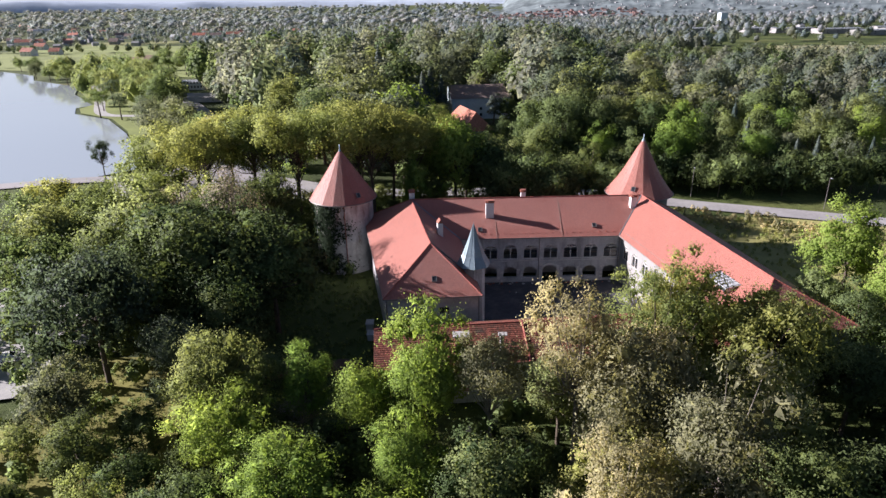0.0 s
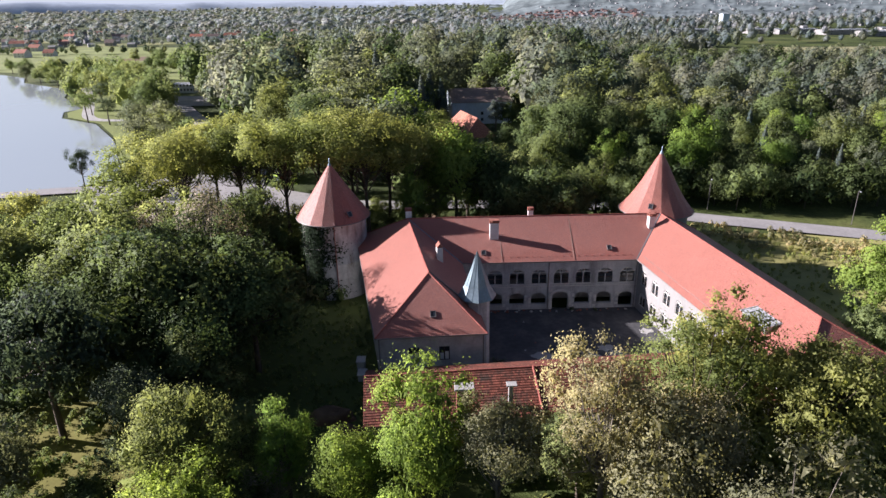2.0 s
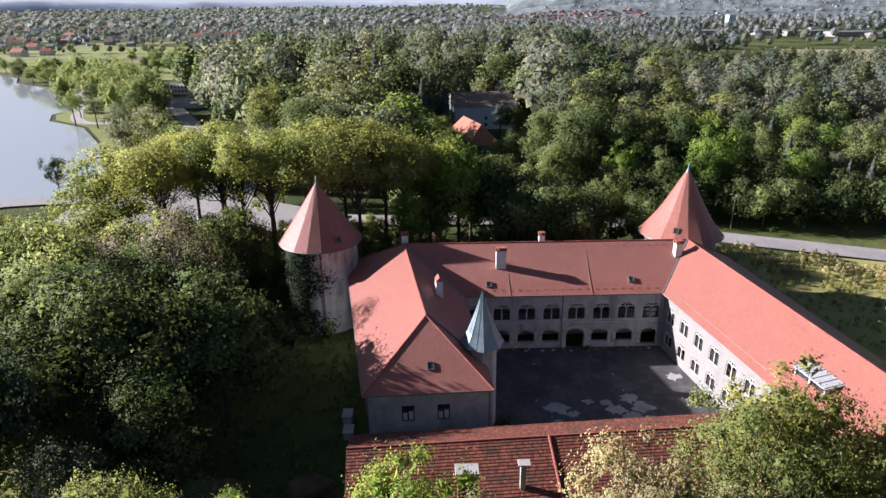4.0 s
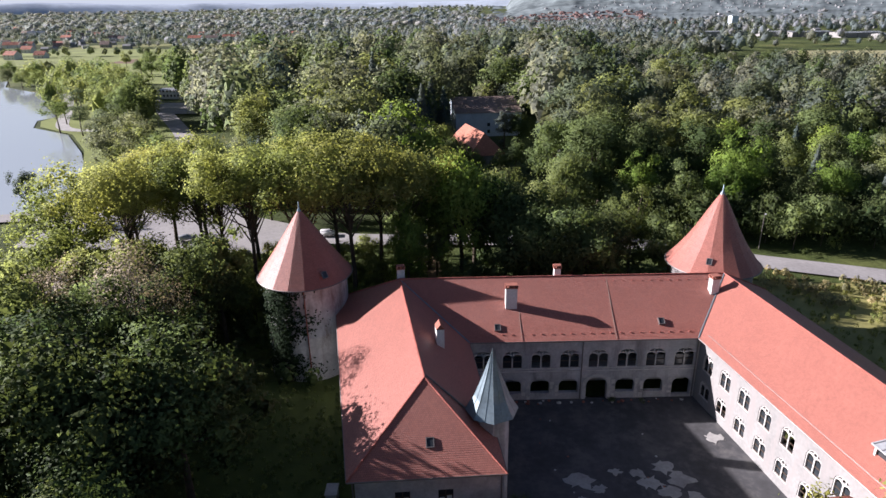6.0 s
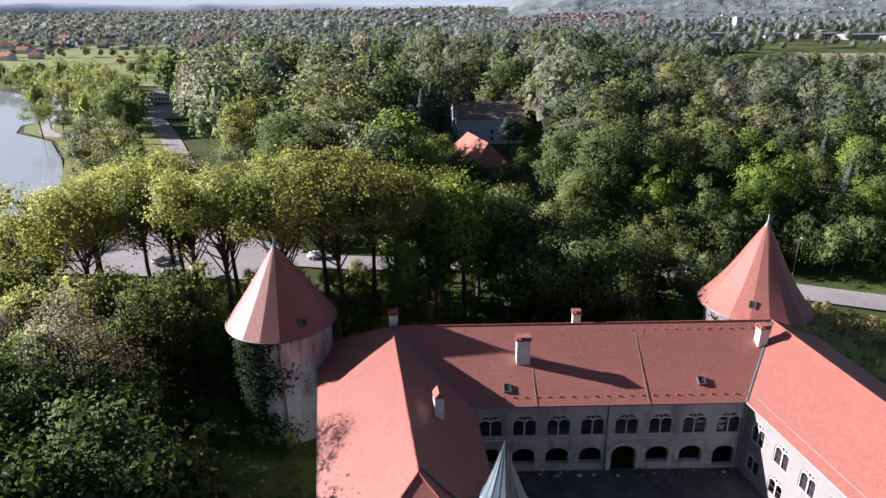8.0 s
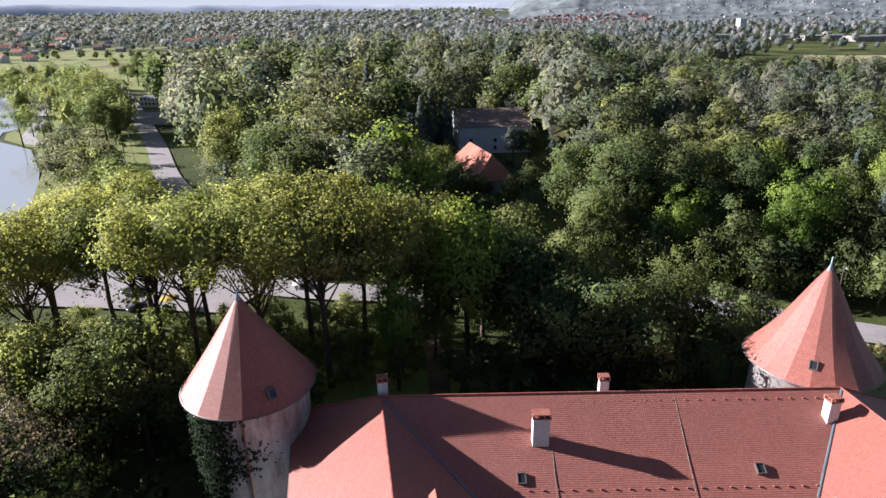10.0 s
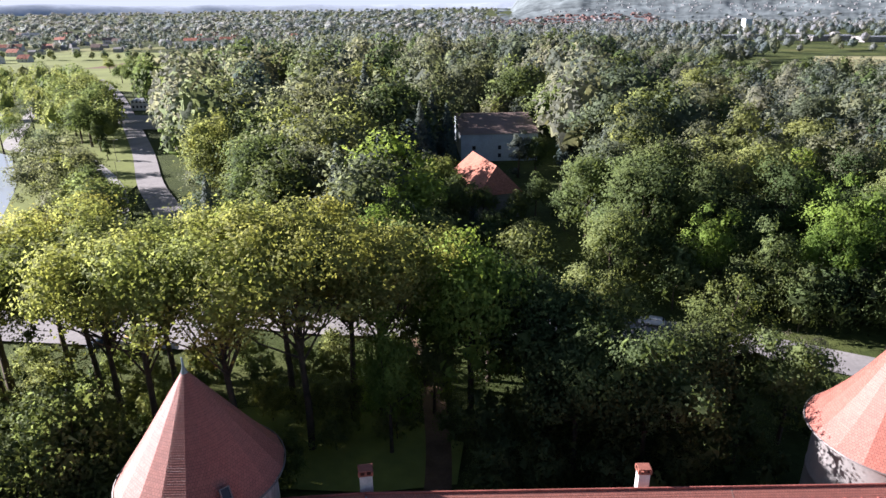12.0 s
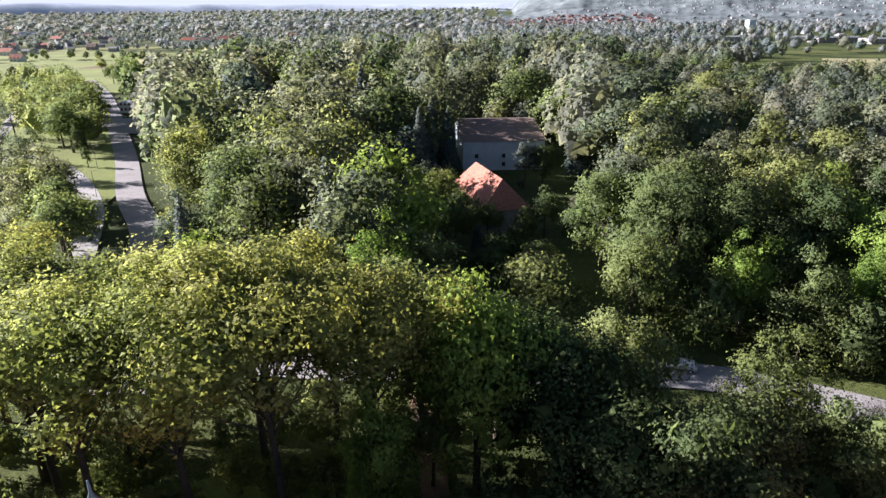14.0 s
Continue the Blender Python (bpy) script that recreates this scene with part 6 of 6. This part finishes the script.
# earth heaps beside the lawn
def heap(x, y, rx, ry, h, seed):
    bm = bmesh.new()
    bmesh.ops.create_icosphere(bm, subdivisions=3, radius=1.0)
    for v in bm.verts:
        k = 1 + 0.35 * noise.noise(v.co * 1.8 + Vector((seed, 0, 0))) + 0.12 * noise.noise(v.co * 5 + Vector((seed, 3, 0)))
        v.co = Vector((x + v.co.x * rx * k, y + v.co.y * ry * k, v.co.z * h * k))
    return tagged(part("soil_mound", bm, EARTH, smooth=True), "heap of bare brown earth and rubbish", "heap", "earth heaps")


heap(-57.5, -29.5, 3.2, 1.8, 1.2, 1)
heap(-47.5, -29.0, 3.0, 1.7, 1.4, 2)
heap(-45.5, -32.5, 2.4, 1.6, 1.1, 3)
heap(-53.0, -32.5, 2.0, 1.4, 0.9, 4)
for i, (x, y, z) in enumerate(((-44.8, -17.4, 1.5), (-44.4, -20.0, 1.0))):
    bm = bmesh.new()
    box(bm, x - 0.6, x + 0.5, y - 0.8, y + 0.8, 0, z, None, 0.05)
    box(bm, x - 0.7, x + 0.6, y - 0.9, y + 0.9, z, z + 0.12, None, 0.03)
    tagged(part("masonry_block", bm, STONE), "grey masonry block against the castle wall", "block")


# ---- cars and street things ----
def car(x, y, rz, paint, label):
    c = thing("car", label, "car", "parked cars", pose(x, y, 0.08, 0, 0, rz))
    prof = [(-2.0, 0.45), (-2.05, 0.85), (-1.85, 1.0), (-1.55, 1.45), (0.35, 1.48), (1.05, 1.0), (1.85, 0.88), (2.05, 0.7), (2.05, 0.42)]
    bm = bmesh.new()
    L = [bm.verts.new((a, -0.82 if z < 1.02 else -0.68, z)) for a, z in prof]
    R = [bm.verts.new((a, 0.82 if z < 1.02 else 0.68, z)) for a, z in prof]
    bm.faces.new(L)
    bm.faces.new(R[::-1])
    for i in range(len(prof)):
        j = (i + 1) % len(prof)
        bm.faces.new((L[i], R[i], R[j], L[j]))
    bmesh.ops.bevel(bm, geom=list(bm.edges), offset=0.05, segments=2, affect="EDGES")
    part("body", bm, paint, c, "", True)
    for sy in (-1, 1):
        bm = bmesh.new()
        vv = [bm.verts.new((a, sy * (0.83 if z < 1.05 else 0.715), z)) for a, z in ((-1.6, 1.06), (0.75, 1.06), (0.25, 1.40), (-1.42, 1.40))]
        bm.faces.new(vv)
        bmesh.ops.solidify(bm, geom=bm.faces[:], thickness=0.01)
        part("side_window", bm, GLASS, c)
    for pts in (((1.02, 1.05), (0.42, 1.45)), ((-1.82, 1.06), (-1.6, 1.42))):
        bm = bmesh.new()
        (a0, z0), (a1, z1) = pts
        sg = 0.04 if a0 > 0 else -0.04
        vv = [bm.verts.new(q) for q in ((a0 + sg, -0.66, z0), (a0 + sg, 0.66, z0), (a1 + sg, 0.6, z1), (a1 + sg, -0.6, z1))]
        bm.faces.new(vv)
        part("windscreen", bm, GLASS, c)
    for sx in (-1.28, 1.28):
        for sy in (-0.78, 0.78):
            bm = bmesh.new()
            tube(bm, (sx, sy - 0.1, 0.3), (sx, sy + 0.1, 0.3), 0.31, 0.31, 14)
            w = part("wheel", bm, RUBBER, c)
            bm = bmesh.new()
            tube(bm, (sx, sy - 0.115, 0.3), (sx, sy + 0.115, 0.3), 0.19, 0.19, 12)
            part("rim", bm, METAL_ROOF, w)
    return c


RUBBER = mottled("tyre_rubber", (0.02, 0.02, 0.02), 3, 12, 0.2, 0.8, 0)
CAR_WHITE = mottled("white_car_paint", (0.78, 0.78, 0.78), 4, 20, 0.03, 0.25, 0, 0, 0.6)
CAR_SILVER = mottled("silver_car_paint", (0.42, 0.43, 0.45), 4, 20, 0.03, 0.3, 0, 0.5, 0.6)
CAR_DARK = mottled("dark_car_paint", (0.035, 0.045, 0.06), 4, 20, 0.03, 0.25, 0, 0, 0.6)
car(1.5, 60.6, 157, CAR_WHITE, "small white hatchback on the shaded road")
car(-58.4, 65.4, 8, CAR_WHITE, "white car parked along the square")
car(-85.4, 56.5, 60, CAR_DARK, "dark car parked under the trees")
car(-90.0, 64.0, 40, CAR_SILVER, "silver car parked on the square")
car(-94.0, -27.7, 30, CAR_SILVER, "silver car half hidden by trees")
car(-98.5, -24.5, 30, CAR_WHITE, "white car half hidden by trees")
polygon("pavement", [(-118, -40), (-92, -34), (-89, -20), (-96, 0), (-116, 4)], 0.06, CONCRETE, "worn pale yard beside the trees", "yard")


def lamp_post(x, y, h, rz):
    l = thing("street_lamp", "slim grey street lamp beside the avenue", "street lamp", "street lamps", pose(x, y, 0, 0, 0, rz))
    bm = bmesh.new()
    tube(bm, (0, 0, 0), (0, 0, h), 0.09, 0.06, 8)
    part("pole", bm, GUTTER, l)
    bm = bmesh.new()
    tube(bm, (0, 0, h - 0.1), (1.2, 0, h + 0.15), 0.045, 0.04, 6)
    part("arm", bm, GUTTER, l)
    bm = bmesh.new()
    box(bm, 1.1, 1.8, -0.14, 0.14, h + 0.08, h + 0.22, None, 0.04)
    part("lamp_head", bm, METAL_ROOF, l)


for x, y in ((-110, 122), (-126, 152), (-143, 186), (-164, 222), (-186, 264), (-207, 304)):
    lamp_post(x - 3, y + 2, 7.5, 0)
for x, y in ((62, 39), (34, 52)):
    lamp_post(x, y, 8, -110)
par = thing("parasol", "yellow parasol beside parked cars", "parasol", "", pose(-80, 57, 0))
bm = bmesh.new()
tube(bm, (0, 0, 0), (0, 0, 2.7), 0.03, 0.03, 6)
part("pole", bm, GUTTER, par)
lath = [(1.7, 2.15), (1.0, 2.5), (0.05, 2.75)]
lathe(lath, 8, (0, 0), "canopy", mottled("yellow_canvas", (0.60, 0.42, 0.08), 1, 8, 0.1), par, "", False)

undergrowth("grass_tufts", "uneven grass tufts of the shaded lawn", [(-64, -44, -42, 4)], 900, (0.3, 0.9), "mid", 25, ([(-46.5, 3), (-41, -25), (-38, -25), (-38, 6)],))
